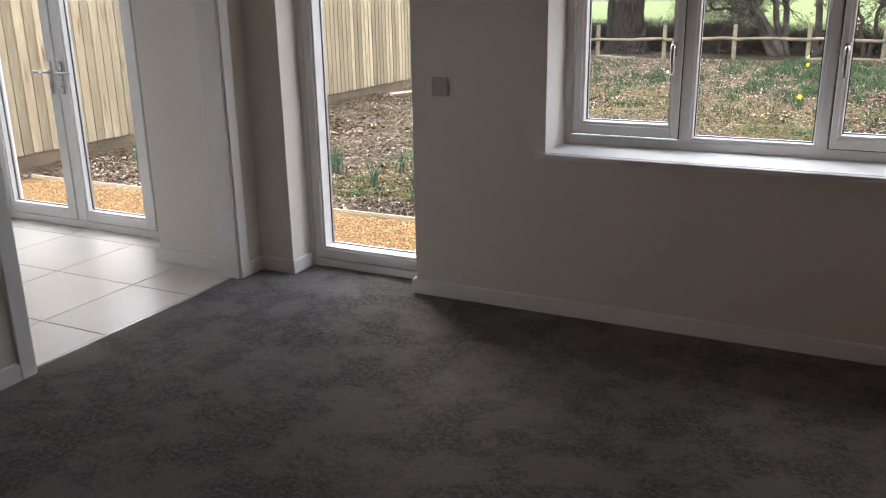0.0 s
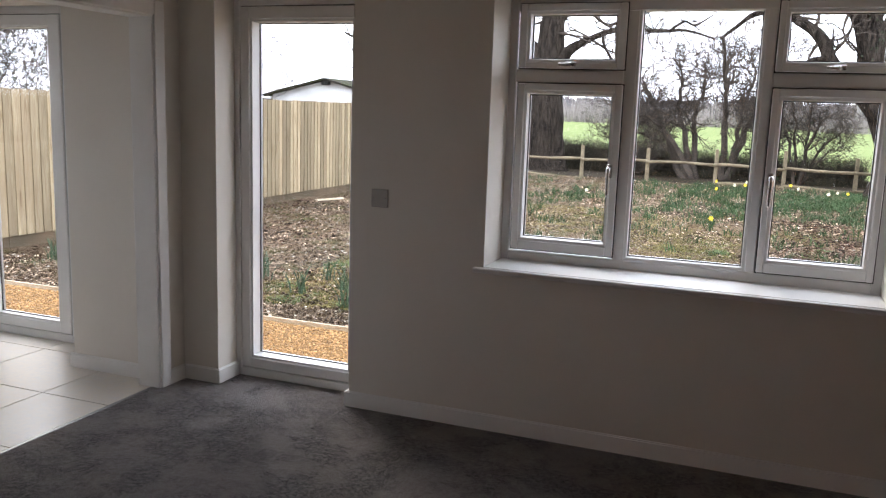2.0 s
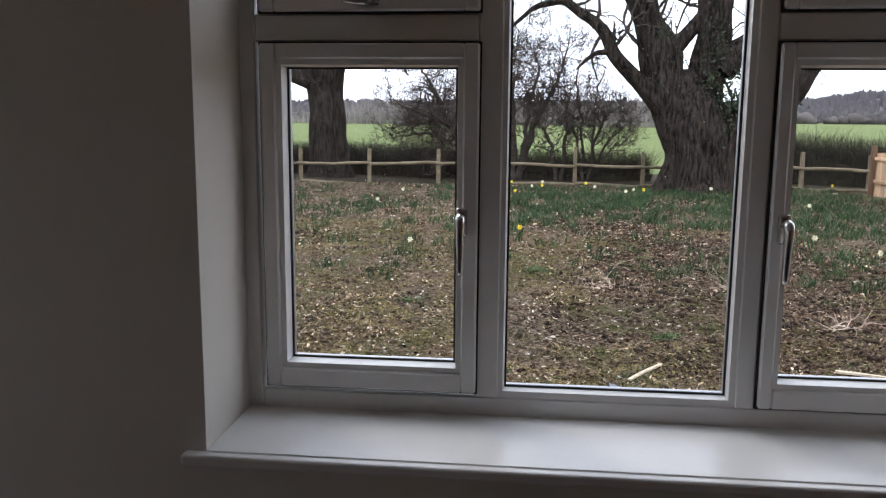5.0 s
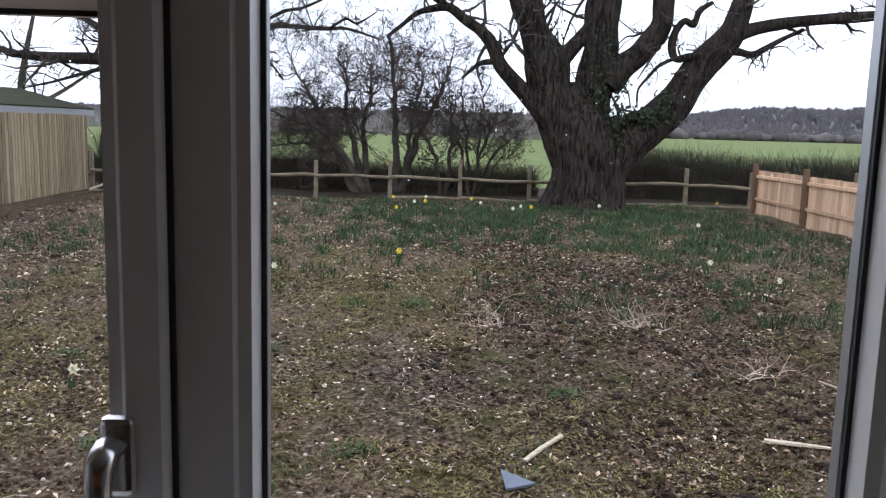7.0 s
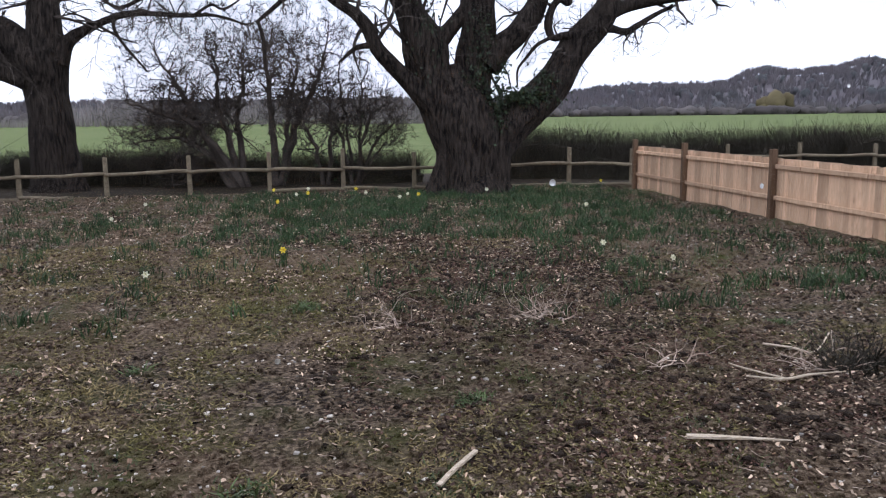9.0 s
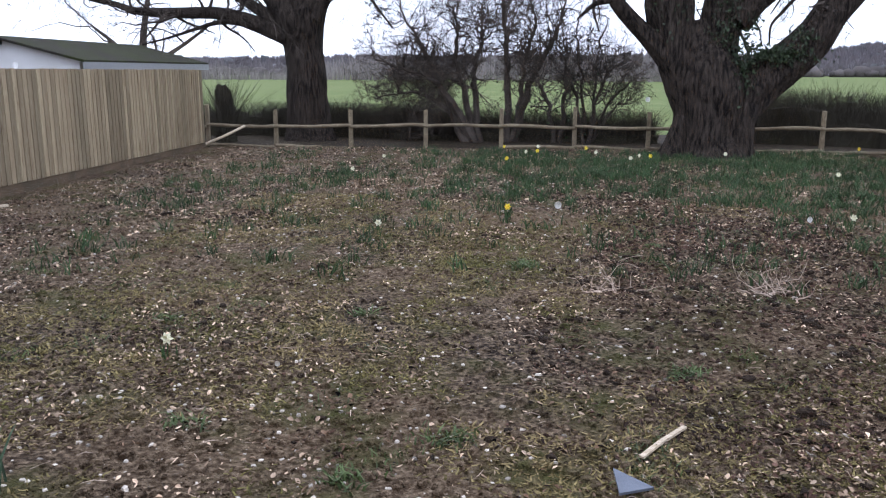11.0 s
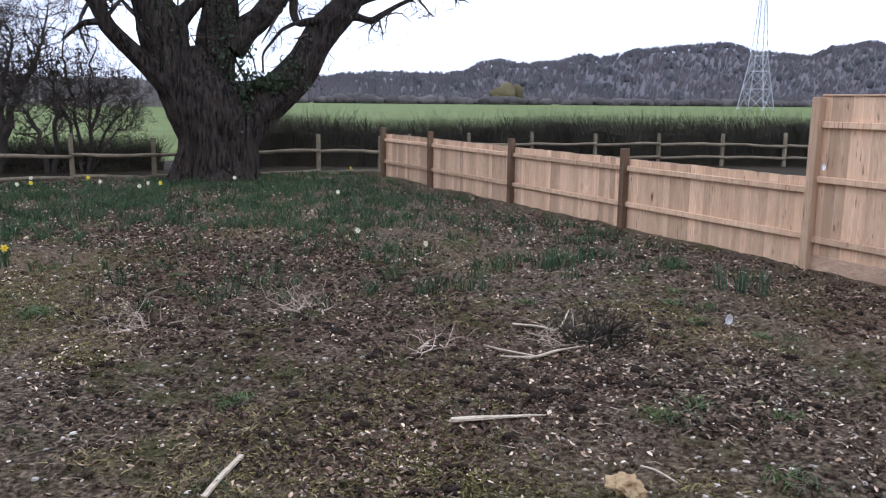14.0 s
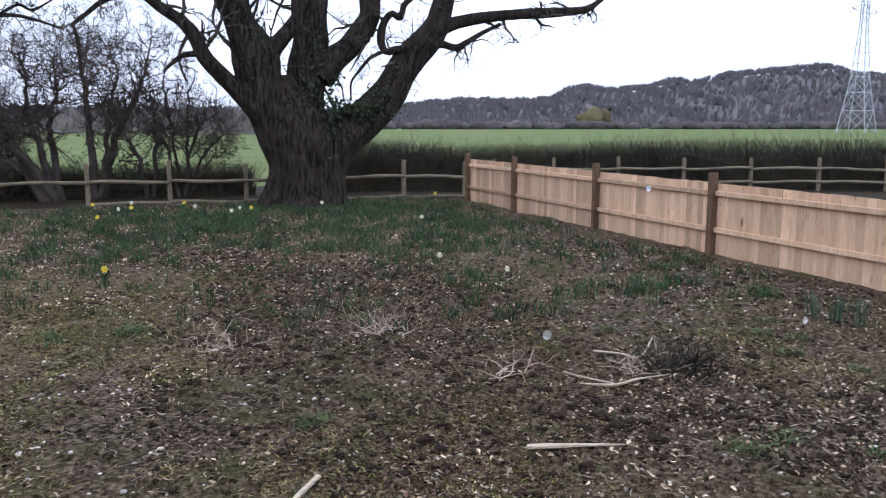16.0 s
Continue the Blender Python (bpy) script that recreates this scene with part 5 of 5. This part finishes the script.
def hedge(name, pts, height, width, seed, label, count, twig_h=1.0):
    """A winter hedge: a dark uneven core and a brush of bare twigs."""
    t = thing(name, label, "hedge", (0, 0, 0))
    rng = random.Random(seed)
    V, F = [], []
    n = 60
    rows = 9
    P = []
    for i in range(n + 1):
        s = i / n * (len(pts) - 1)
        k = min(int(s), len(pts) - 2)
        f = s - k
        P.append((pts[k][0] * (1 - f) + pts[k + 1][0] * f, pts[k][1] * (1 - f) + pts[k + 1][1] * f))
    for i, (x, y) in enumerate(P):
        z = ground_z(x, y)
        for j in range(rows):
            a = math.pi * j / (rows - 1)
            nz = 0.8 + 0.35 * noise.noise(Vector((x * 0.9, j * 0.7, seed))) + 0.15 * rng.random()
            V.append((x + 0.1 * rng.uniform(-1, 1), y - math.cos(a) * width / 2 * nz, z - 0.1 + math.sin(a) ** 0.6 * height * 0.8 * nz))
    for i in range(n):
        for j in range(rows - 1):
            q = i * rows + j
            F.append((q, q + 1, q + rows + 1, q + rows))
    for e in (0, n):
        F.append(tuple(e * rows + j for j in range(rows)))
    # one closed shell, darker than the twigs round it
    part("core", (V, F), HEDGECORE, t, "closed dark shell inside the twigs")
    V, F = [], []
    for _ in range(count):
        s = rng.random() * n
        k = min(int(s), n - 1)
        f = s - k
        x, y = P[k][0] * (1 - f) + P[k + 1][0] * f, P[k][1] * (1 - f) + P[k + 1][1] * f
        y += rng.gauss(0, width * 0.28)
        z = ground_z(x, y)
        h = height * (rng.uniform(0.45, 0.95) if rng.random() < 0.96 else rng.uniform(0.9, 1.15)) * twig_h
        b = z + rng.uniform(0, 0.35)
        dx, dy = rng.gauss(0, 0.36) * h, rng.gauss(0, 0.25) * h
        r = rng.uniform(0.0025, 0.0065)
        tube(V, F, [(x, y, b), (x + dx * 0.4 + rng.uniform(-0.05, 0.05), y + dy * 0.5, b + (h - b + z) * 0.5), (x + dx, y + dy, z + h)], [r, r * 0.8, r * 0.4], 3, cap=False)
    part("twigs", (V, F), HEDGETWIG, t, "brown bare twigs")
    return t


hedge("hedge", [(-16, 27.2), (-8, 26.9), (-5.5, 26.7), (-3.2, 26.5)], 1.0, 0.9, 61, "unclipped brown winter hedge behind the rail fence", 11000)
hedge("hedge", [(4, 25.9), (9.5, 26.6), (14.5, 24.2), (20.6, 21.0), (34, 14)], 1.5, 1.7, 62, "dense clipped dark winter hedge along the pasture", 34000)
hedge("bramble_thicket", [(-4.2, 25.9), (-2.0, 25.7), (0.3, 25.5), (2.6, 25.3)], 0.48, 0.8, 64, "low dark bramble and ivy thicket under the shrubs", 6500, 1.9)
hedge("evergreen_hedge", [(-8.42, 24.4), (-8.16, 24.4)], 1.8, 0.6, 63, "narrow dark evergreen hedge end beside the tall fence", 300)

# ---- garage over the tall fence, and trees behind it ----
garage = thing("neighbour_garage", "low white neighbouring garage with mossy felt roof", "garage", (0, 0, 0))
gx0, gx1, gy0, gy1, ez, az = -11.6, -8.55, 18.1, 23.4, 1.74, 2.08
am = (gx0 + gx1) / 2
V = [(gx0, gy0, -0.3), (gx1, gy0, -0.3), (gx1, gy0, ez), (am, gy0, az), (gx0, gy0, ez), (gx0, gy1, -0.3), (gx1, gy1, -0.3), (gx1, gy1, ez), (am, gy1, az), (gx0, gy1, ez)]
part("wall", (V, [(0, 1, 2, 3, 4), (5, 9, 8, 7, 6), (1, 6, 7, 2), (0, 4, 9, 5)]), RENDERWHITE, garage, "white boarded gable")
for sx, xe in ((-1, gx0 - 0.2), (1, gx1 + 0.2)):
    ze = ez - 0.07
    V = [(am, gy0 - 0.2, az + 0.02), (xe, gy0 - 0.2, ze), (xe, gy1 + 0.2, ze), (am, gy1 + 0.2, az + 0.02)]
    V += [(a, b, c + 0.045) for a, b, c in V]
    part("roof", (V, [(0, 1, 2, 3), (7, 6, 5, 4), (0, 4, 5, 1), (1, 5, 6, 2), (2, 6, 7, 3), (3, 7, 4, 0)]), MOSSROOF, garage, "dark mossy roof slope")
block("fascia", SPACER, garage, gx1 + 0.17, gy0 - 0.2, ez - 0.19, gx1 + 0.21, gy1 + 0.2, ez - 0.06, label="pale grey gutter board")
block("lintel_band", REDBAND, garage, gx0 + 0.1, gy0 - 0.03, 1.48, gx1 - 0.3, gy0 - 0.002, 1.56, label="red-brown band")
block("security_light", GASKET, garage, am - 0.10, gy0 - 0.12, 1.98, am + 0.10, gy0 - 0.002, 2.08, 0.01, "small dark security light")
shrub(-11.6, 9.2, 6.0, 4, 0.45, 210, "bare ivy-grown tree behind the tall fence", "garden_tree", ivy=240, depth=5, kids=4, thick=0.5, ivy_z=1.7, ivy_w=1.1, leaf=0.6)
shrub(-12.2, 12.2, 5.0, 4, 0.45, 211, "bare tree with evergreen undergrowth behind the tall fence", "garden_tree", ivy=200, depth=5, kids=4, thick=0.4, ivy_z=1.7, ivy_w=1.0, leaf=0.6)
shrub(-13.0, 16.8, 4.6, 4, 0.5, 214, "thin bare tree beside the garage", "garden_tree", ivy=500, depth=5, thick=0.4, ivy_z=1.8, ivy_w=0.8, leaf=0.6)
shrub(-13.0, 30, 9.0, 2, 0.08, 212, "tall thin bare tree behind the garage", "garden_tree", depth=5, thick=0.75)
shrub(-14.5, 22, 5.0, 4, 0.5, 213, "bare tree beside the garage", "garden_tree", depth=5, thick=0.4)


# ---- far landscape ----
def blobs(name, places, material, label, category, seed):
    """Many lumpy crowns joined into one far wood."""
    rng = random.Random(seed)
    base = bmesh.new()
    bmesh.ops.create_icosphere(base, subdivisions=2, radius=1)
    bv = [v.co.copy() for v in base.verts]
    bf = [tuple(v.index for v in f.verts) for f in base.faces]
    base.free()
    V, F = [], []
    for x, y, z, r, h in places:
        k = len(V)
        o = Vector((rng.uniform(0, 99), rng.uniform(0, 99), rng.uniform(0, 99)))
        for c in bv:
            s = 1 + 0.45 * noise.noise(c * 1.6 + o) + 0.3 * noise.noise(c * 4 + o)
            V.append((x + c.x * r * s, y + c.y * r * s, z + c.z * h * s))
        F += [(k + a, k + b, k + c) for a, b, c in bf]
    return tagged(part(name, (V, F), material, smooth=True), label, category, kind="stuff")


def hill_z(x, y):
    """Height of the wooded ridge."""
    crest = float(np.interp(x / max(y, 1), (-1, 0.1, 0.32, 0.38, 0.46, 0.535, 0.56, 0.587, 0.623, 0.69, 0.73, 0.77, 0.83, 0.94, 1.01, 1.07, 1.2, 1.25, 1.36, 1.45, 1.6),
                            (6, 8, 11, 15, 17, 19.5, 27, 30, 27, 31, 36, 34, 42, 48, 50, 44, 43, 52, 61, 53, 55)))
    k = min(1, max(0, (y - 330) / 230))
    return crest * k * k * (3 - 2 * k) + 2.5 * noise.noise(Vector((x * 0.012, y * 0.012, 2)))


V, F = [], []
nx, ny = 70, 24
for j in range(ny + 1):
    for i in range(nx + 1):
        y = 320 + 420 * j / ny
        x = -500 + 1700 * i / nx
        V.append((x, y, hill_z(x, y) - 2))
for j in range(ny):
    for i in range(nx):
        q = j * (nx + 1) + i
        F.append((q, q + 1, q + nx + 2, q + nx + 1))
tagged(part("far_hill", (V, F), WOODHILL, smooth=True), "distant wooded hill, brown in winter, greyed by haze in its colour", "hill", kind="structure")
rng = random.Random(401)
pl = []
for _ in range(420):
    y = 325 + 270 * rng.random()
    x = rng.uniform(-0.45, 1.55) * y
    r = rng.uniform(1.6, 3.6)
    pl.append((x, y, hill_z(x, y) + r * 0.1, r, r * rng.uniform(0.8, 1.3)))
V, F = [], []
for _ in range(9000):
    y = 325 + 265 * rng.random()
    x = rng.uniform(-0.45, 1.55) * y
    z = hill_z(x, y)
    h, w = rng.uniform(3.0, 6.5), rng.uniform(1.0, 2.4)
    for _ in range(9):
        u, v = rng.uniform(-1, 1), rng.uniform(0.55, 1)
        k, r = len(V), rng.uniform(0.10, 0.28)
        tip = (x + u * w, y + rng.uniform(-1, 1) * w, z + h * v * (1 - 0.25 * u * u))
        V += [(x + u * w * 0.2 - r, y, z - 0.5), (x + u * w * 0.2 + r, y, z - 0.5), (x + u * w * 0.75 + r * 1.6, tip[1], z + h * v * 0.62), tip]
        F += [(k, k + 1, k + 2, k + 3)]
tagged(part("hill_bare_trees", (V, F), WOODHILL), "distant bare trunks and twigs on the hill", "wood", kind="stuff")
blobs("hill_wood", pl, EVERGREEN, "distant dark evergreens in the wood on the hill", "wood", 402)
pl = []
for _ in range(420):
    x = rng.uniform(-190, 420)
    r = rng.uniform(1.0, 2.2)
    pl.append((x, 285 + rng.uniform(-2, 2), 0.5 + r * 0.3, r * 1.5, r))
blobs("far_hedgerow", pl, FARHEDGE, "distant dark hedgerow along the pasture", "hedgerow", 403)
pl = [(rng.uniform(186, 196), 318 + rng.uniform(-3, 3), rng.uniform(2, 6), rng.uniform(2, 3.5), rng.uniform(2, 4)) for _ in range(9)]
blobs("yellow_willow", pl, WILLOW, "distant yellowish willow before the wood", "tree", 404)
V, F = [], []
for _ in range(5200):
    u = rng.uniform(-0.75, 0.24)
    y = rng.uniform(150, 175)
    x = u * y
    h = (2.2 + 4.2 * (0.5 + noise.noise(Vector((x * 0.05, 3, 0))))) * rng.uniform(0.6, 1.1) * float(np.interp(u, (-0.35, -0.12, -0.05, 0.14, 0.2), (0.65, 0.85, 1.5, 1.4, 0.8)))
    r = rng.uniform(0.03, 0.085)
    dx = rng.gauss(0, 0.16) * h
    tube(V, F, [(x, y, -0.2), (x + dx * 0.4, y, h * 0.55), (x + dx, y + rng.gauss(0, 0.3), h)], [r, r * 0.7, r * 0.2], 3, cap=False)
tagged(part("far_tree_belt", (V, F), FARTREES), "distant belt of bare trees, paled by haze in their colour", "wood", kind="stuff")


def pylon(x, y, z, turn):
    t = thing("electricity_pylon", "tall grey steel lattice electricity pylon in the field", "pylon", (x, y, z))
    V, F = [], []

    def half(h):
        return float(np.interp(h, (0, 13, 26, 46), (3.5, 1.65, 0.8, 0.4)))
    levels = [0, 5.5, 10, 13.8, 17, 19.6, 22, 25, 28, 31, 34, 37, 40, 43, 46]
    for a, b in zip(levels, levels[1:]):
        ca = [(half(a) * sx, half(a) * sy, a) for sx, sy in ((1, 1), (-1, 1), (-1, -1), (1, -1))]
        cb = [(half(b) * sx, half(b) * sy, b) for sx, sy in ((1, 1), (-1, 1), (-1, -1), (1, -1))]
        for i in range(4):
            j = (i + 1) % 4
            tube(V, F, [ca[i], cb[i]], [0.14, 0.14], 4)
            tube(V, F, [ca[i], cb[j]], [0.07, 0.07], 4)
            tube(V, F, [ca[j], cb[i]], [0.07, 0.07], 4)
            tube(V, F, [cb[i], cb[j]], [0.07, 0.07], 4)
    part("tower", (V, F), STEEL, t)
    for h, w in ((29, 7.5), (35, 9.5), (41, 6.5)):
        V, F = [], []
        for s in (-1, 1):
            for yy in (-0.8, 0.8):
                tube(V, F, [(0.8 * s, yy, h), (w * s, 0, h + 0.6)], [0.08, 0.08], 4)
                tube(V, F, [(0.8 * s, yy, h + 2), (w * s, 0, h + 0.6)], [0.08, 0.08], 4)
        part("cross_arm", (V, F), STEEL, t)
    t.rotation_euler = (0, 0, radians(turn))


pylon(170.5, 161, -0.3, 20)


# ---- loose things on the soil ----
def stick_pile(x, y, n, size, seed, label):
    t = thing("twig_pile", label, "twigs", (x, y, ground_z(x, y)), "piles of dry twigs")
    rng = random.Random(seed)
    V, F = [], []
    for _ in range(n):
        a = rng.uniform(0, 6.283)
        grow(V, F, (rng.gauss(0, size * 0.25), rng.gauss(0, size * 0.2), 0.01), (math.cos(a), math.sin(a), rng.uniform(0, 0.35)), rng.uniform(0.005, 0.012), size * rng.uniform(0.4, 1), 1, rng, 0.45, 3, -0.04, 0.0022)
    part("twigs", (V, F), DRYSTICK, t)
    return t


stick_pile(0.22, 10.5, 20, 0.42, 501, "pile of pale dry twigs lying on the soil")
stick_pile(1.55, 10.5, 18, 0.42, 502, "pile of dry reddish twigs on the soil")
stick_pile(2.95, 8.75, 16, 0.34, 503, "pile of broken dry branches on the soil")
stick_pile(2.0, 8.95, 10, 0.32, 504, "thin dry twigs scattered on the soil")


def lath(name, a, b, w, h, label, taper=0.0):
    t = thing(name, label, "wood", (0, 0, 0))
    rng = random.Random(name)
    d = Vector((b[0] - a[0], b[1] - a[1], 0))
    side = Vector((-d.y, d.x, 0)).normalized()
    V, F = [], []
    n = 10
    za, zb = ground_z(*a) + 0.02, ground_z(*b) + 0.02
    for i in range(n + 1):
        f = i / n
        hw = w / 2 * rng.uniform(0.85, 1.1) * min(1, (1.04 - f) / taper) if taper else w / 2
        hw2 = w / 2 * rng.uniform(0.85, 1.1) * min(1, (1.02 - f) / taper) if taper else w / 2
        c = Vector((a[0], a[1], 0)) + d * f + side * 0.006 * math.sin(4 * f)
        z = za + (zb - za) * f
        hh = h * (1 if not taper else max(0.35, 1 - 0.6 * f))
        for s_, zz in ((-hw, z), (hw2, z), (hw2 * 0.9, z + hh), (-hw * 0.85, z + hh * rng.uniform(0.8, 1.1))):
            q = c + side * s_
            V.append((q.x, q.y, zz))
    for i in range(n):
        for j in range(4):
            F.append((4 * i + j, 4 * i + (j + 1) % 4, 4 * i + 4 + (j + 1) % 4, 4 * i + 4 + j))
    F += [(3, 2, 1, 0), (4 * n, 4 * n + 1, 4 * n + 2, 4 * n + 3)]
    part("stave", (V, F), PALEWOOD, t)
    return t


lath("wood_stake", (0.08, 7.38), (0.33, 7.72), 0.027, 0.012, "short pale sawn stake lying on the soil")
lath("white_plank", (-7.62, 13.3), (-7.45, 14.0), 0.06, 0.03, "short white-painted plank lying beside the tall fence")
lath("split_lath", (1.47, 7.64), (2.0, 7.50), 0.042, 0.016, "long pale split lath lying on the soil", 0.75)
V, F = [], []
sp = smooth_path([(2.30, 8.50, -0.2, 0.006), (2.48, 8.36, -0.19, 0.011), (2.72, 8.44, -0.2, 0.009), (2.98, 8.45, -0.2, 0.004)], 4)
tube(V, F, [q[:3] for q in sp], [q[3] for q in sp], 6)
sp = smooth_path([(2.50, 8.37, -0.19, 0.008), (2.36, 8.62, -0.19, 0.006), (2.33, 8.78, -0.2, 0.005)], 4)
tube(V, F, [q[:3] for q in sp], [q[3] for q in sp], 6)
tagged(part("forked_branch", (V, F), PALEWOOD, smooth=True), "pale forked broken branch lying on the soil", "branch")


def stick(label, pts, r):
    """A crooked stick lying on the soil."""
    V, F = [], []
    sp = smooth_path([(x, y, ground_z(x, y) + 0.02 + 0.012 * (i % 2), r * (1 - 0.12 * i)) for i, (x, y) in enumerate(pts)], 4)
    tube(V, F, [q[:3] for q in sp], [q[3] for q in sp], 6)
    F.append(tuple(range(6)))
    tagged(part("stick", (V, F), PALEWOOD, smooth=True), label, "stick", "sticks on the soil")


stick("thin pale stick beside the sandstone lump", ((2.07, 6.77), (2.08, 6.67), (2.08, 6.53)), 0.006)
stick("pale bent stick at the edge of the dead scrub", ((2.89, 9.29), (3.02, 9.12), (3.14, 9.02), (3.55, 9.45)), 0.011)


def dead_scrub(x, y, seed):
    """A low dark tangle of dead stalks."""
    t = thing("dead_scrub", "low dark tangle of dead brown stalks on the soil", "scrub", (x, y, ground_z(x, y)))
    rng = random.Random(seed)
    V, F = [], []
    for _ in range(95):
        d = Vector((rng.uniform(-1, 1), rng.uniform(-1, 1), rng.uniform(0.15, 1.2)))
        grow(V, F, (rng.gauss(0, 0.13), rng.gauss(0, 0.10), -0.01), d, rng.uniform(0.005, 0.010), rng.uniform(0.14, 0.34), 1, rng, 0.5, 3, 0.0, 0.0018)
    part("stalks", (V, F), HEDGETWIG, t)


dead_scrub(3.22, 8.66, 610)
bm = bmesh.new()
bmesh.ops.create_icosphere(bm, subdivisions=4, radius=0.085)
for v in bm.verts:
    v.co *= 1 + 0.45 * noise.noise(v.co * 13) + 0.28 * noise.noise(v.co * 38) + 0.12 * noise.noise(v.co * 90)
    v.co.z *= 0.7
bmesh.ops.transform(bm, matrix=Matrix.Translation((1.84, 6.60, -0.225)), verts=bm.verts)
tagged(part("sandstone_rock", bm, SANDSTONE), "rough orange sandstone lump on the soil", "rock")
bm = bmesh.new()
vs = [bm.verts.new(p) for p in ((-0.06, -0.07, 0), (0.09, -0.02, 0.01), (-0.07, 0.12, 0.02))]
f = bm.faces.new(vs)
ex = bmesh.ops.extrude_face_region(bm, geom=[f])
for v in ex["geom"]:
    if isinstance(v, bmesh.types.BMVert):
        v.co.z += 0.012
bmesh.ops.recalc_face_normals(bm, faces=bm.faces)
bmesh.ops.transform(bm, matrix=Matrix.Translation((0.0, 7.06, -0.235)), verts=bm.verts)
tagged(part("slate_shard", bm, SLATE), "triangular blue-grey slate shard on the soil", "slate")

# ---- kitchen floor tiles ----
PX, PY, JOINT = 0.585, 0.572, 0.006
for i in range(-6, 2):
    for j in range(-9, 3):
        x0, y0 = -3.40 + i * PX, 2.487 + j * PY
        x1, y1 = min(x0 + PX, LEFT_X - 0.052), min(y0 + PY, 3.81)
        x0, y0 = max(x0, -6.4), max(y0, -2.4)
        if x1 - x0 < 0.02 or y1 - y0 < 0.02:
            continue
        block("tile", TILE, kitchen_floor, x0 + JOINT / 2, y0 + JOINT / 2, -0.02, x1 - JOINT / 2, y1 - JOINT / 2, 0.0, 0.0012)
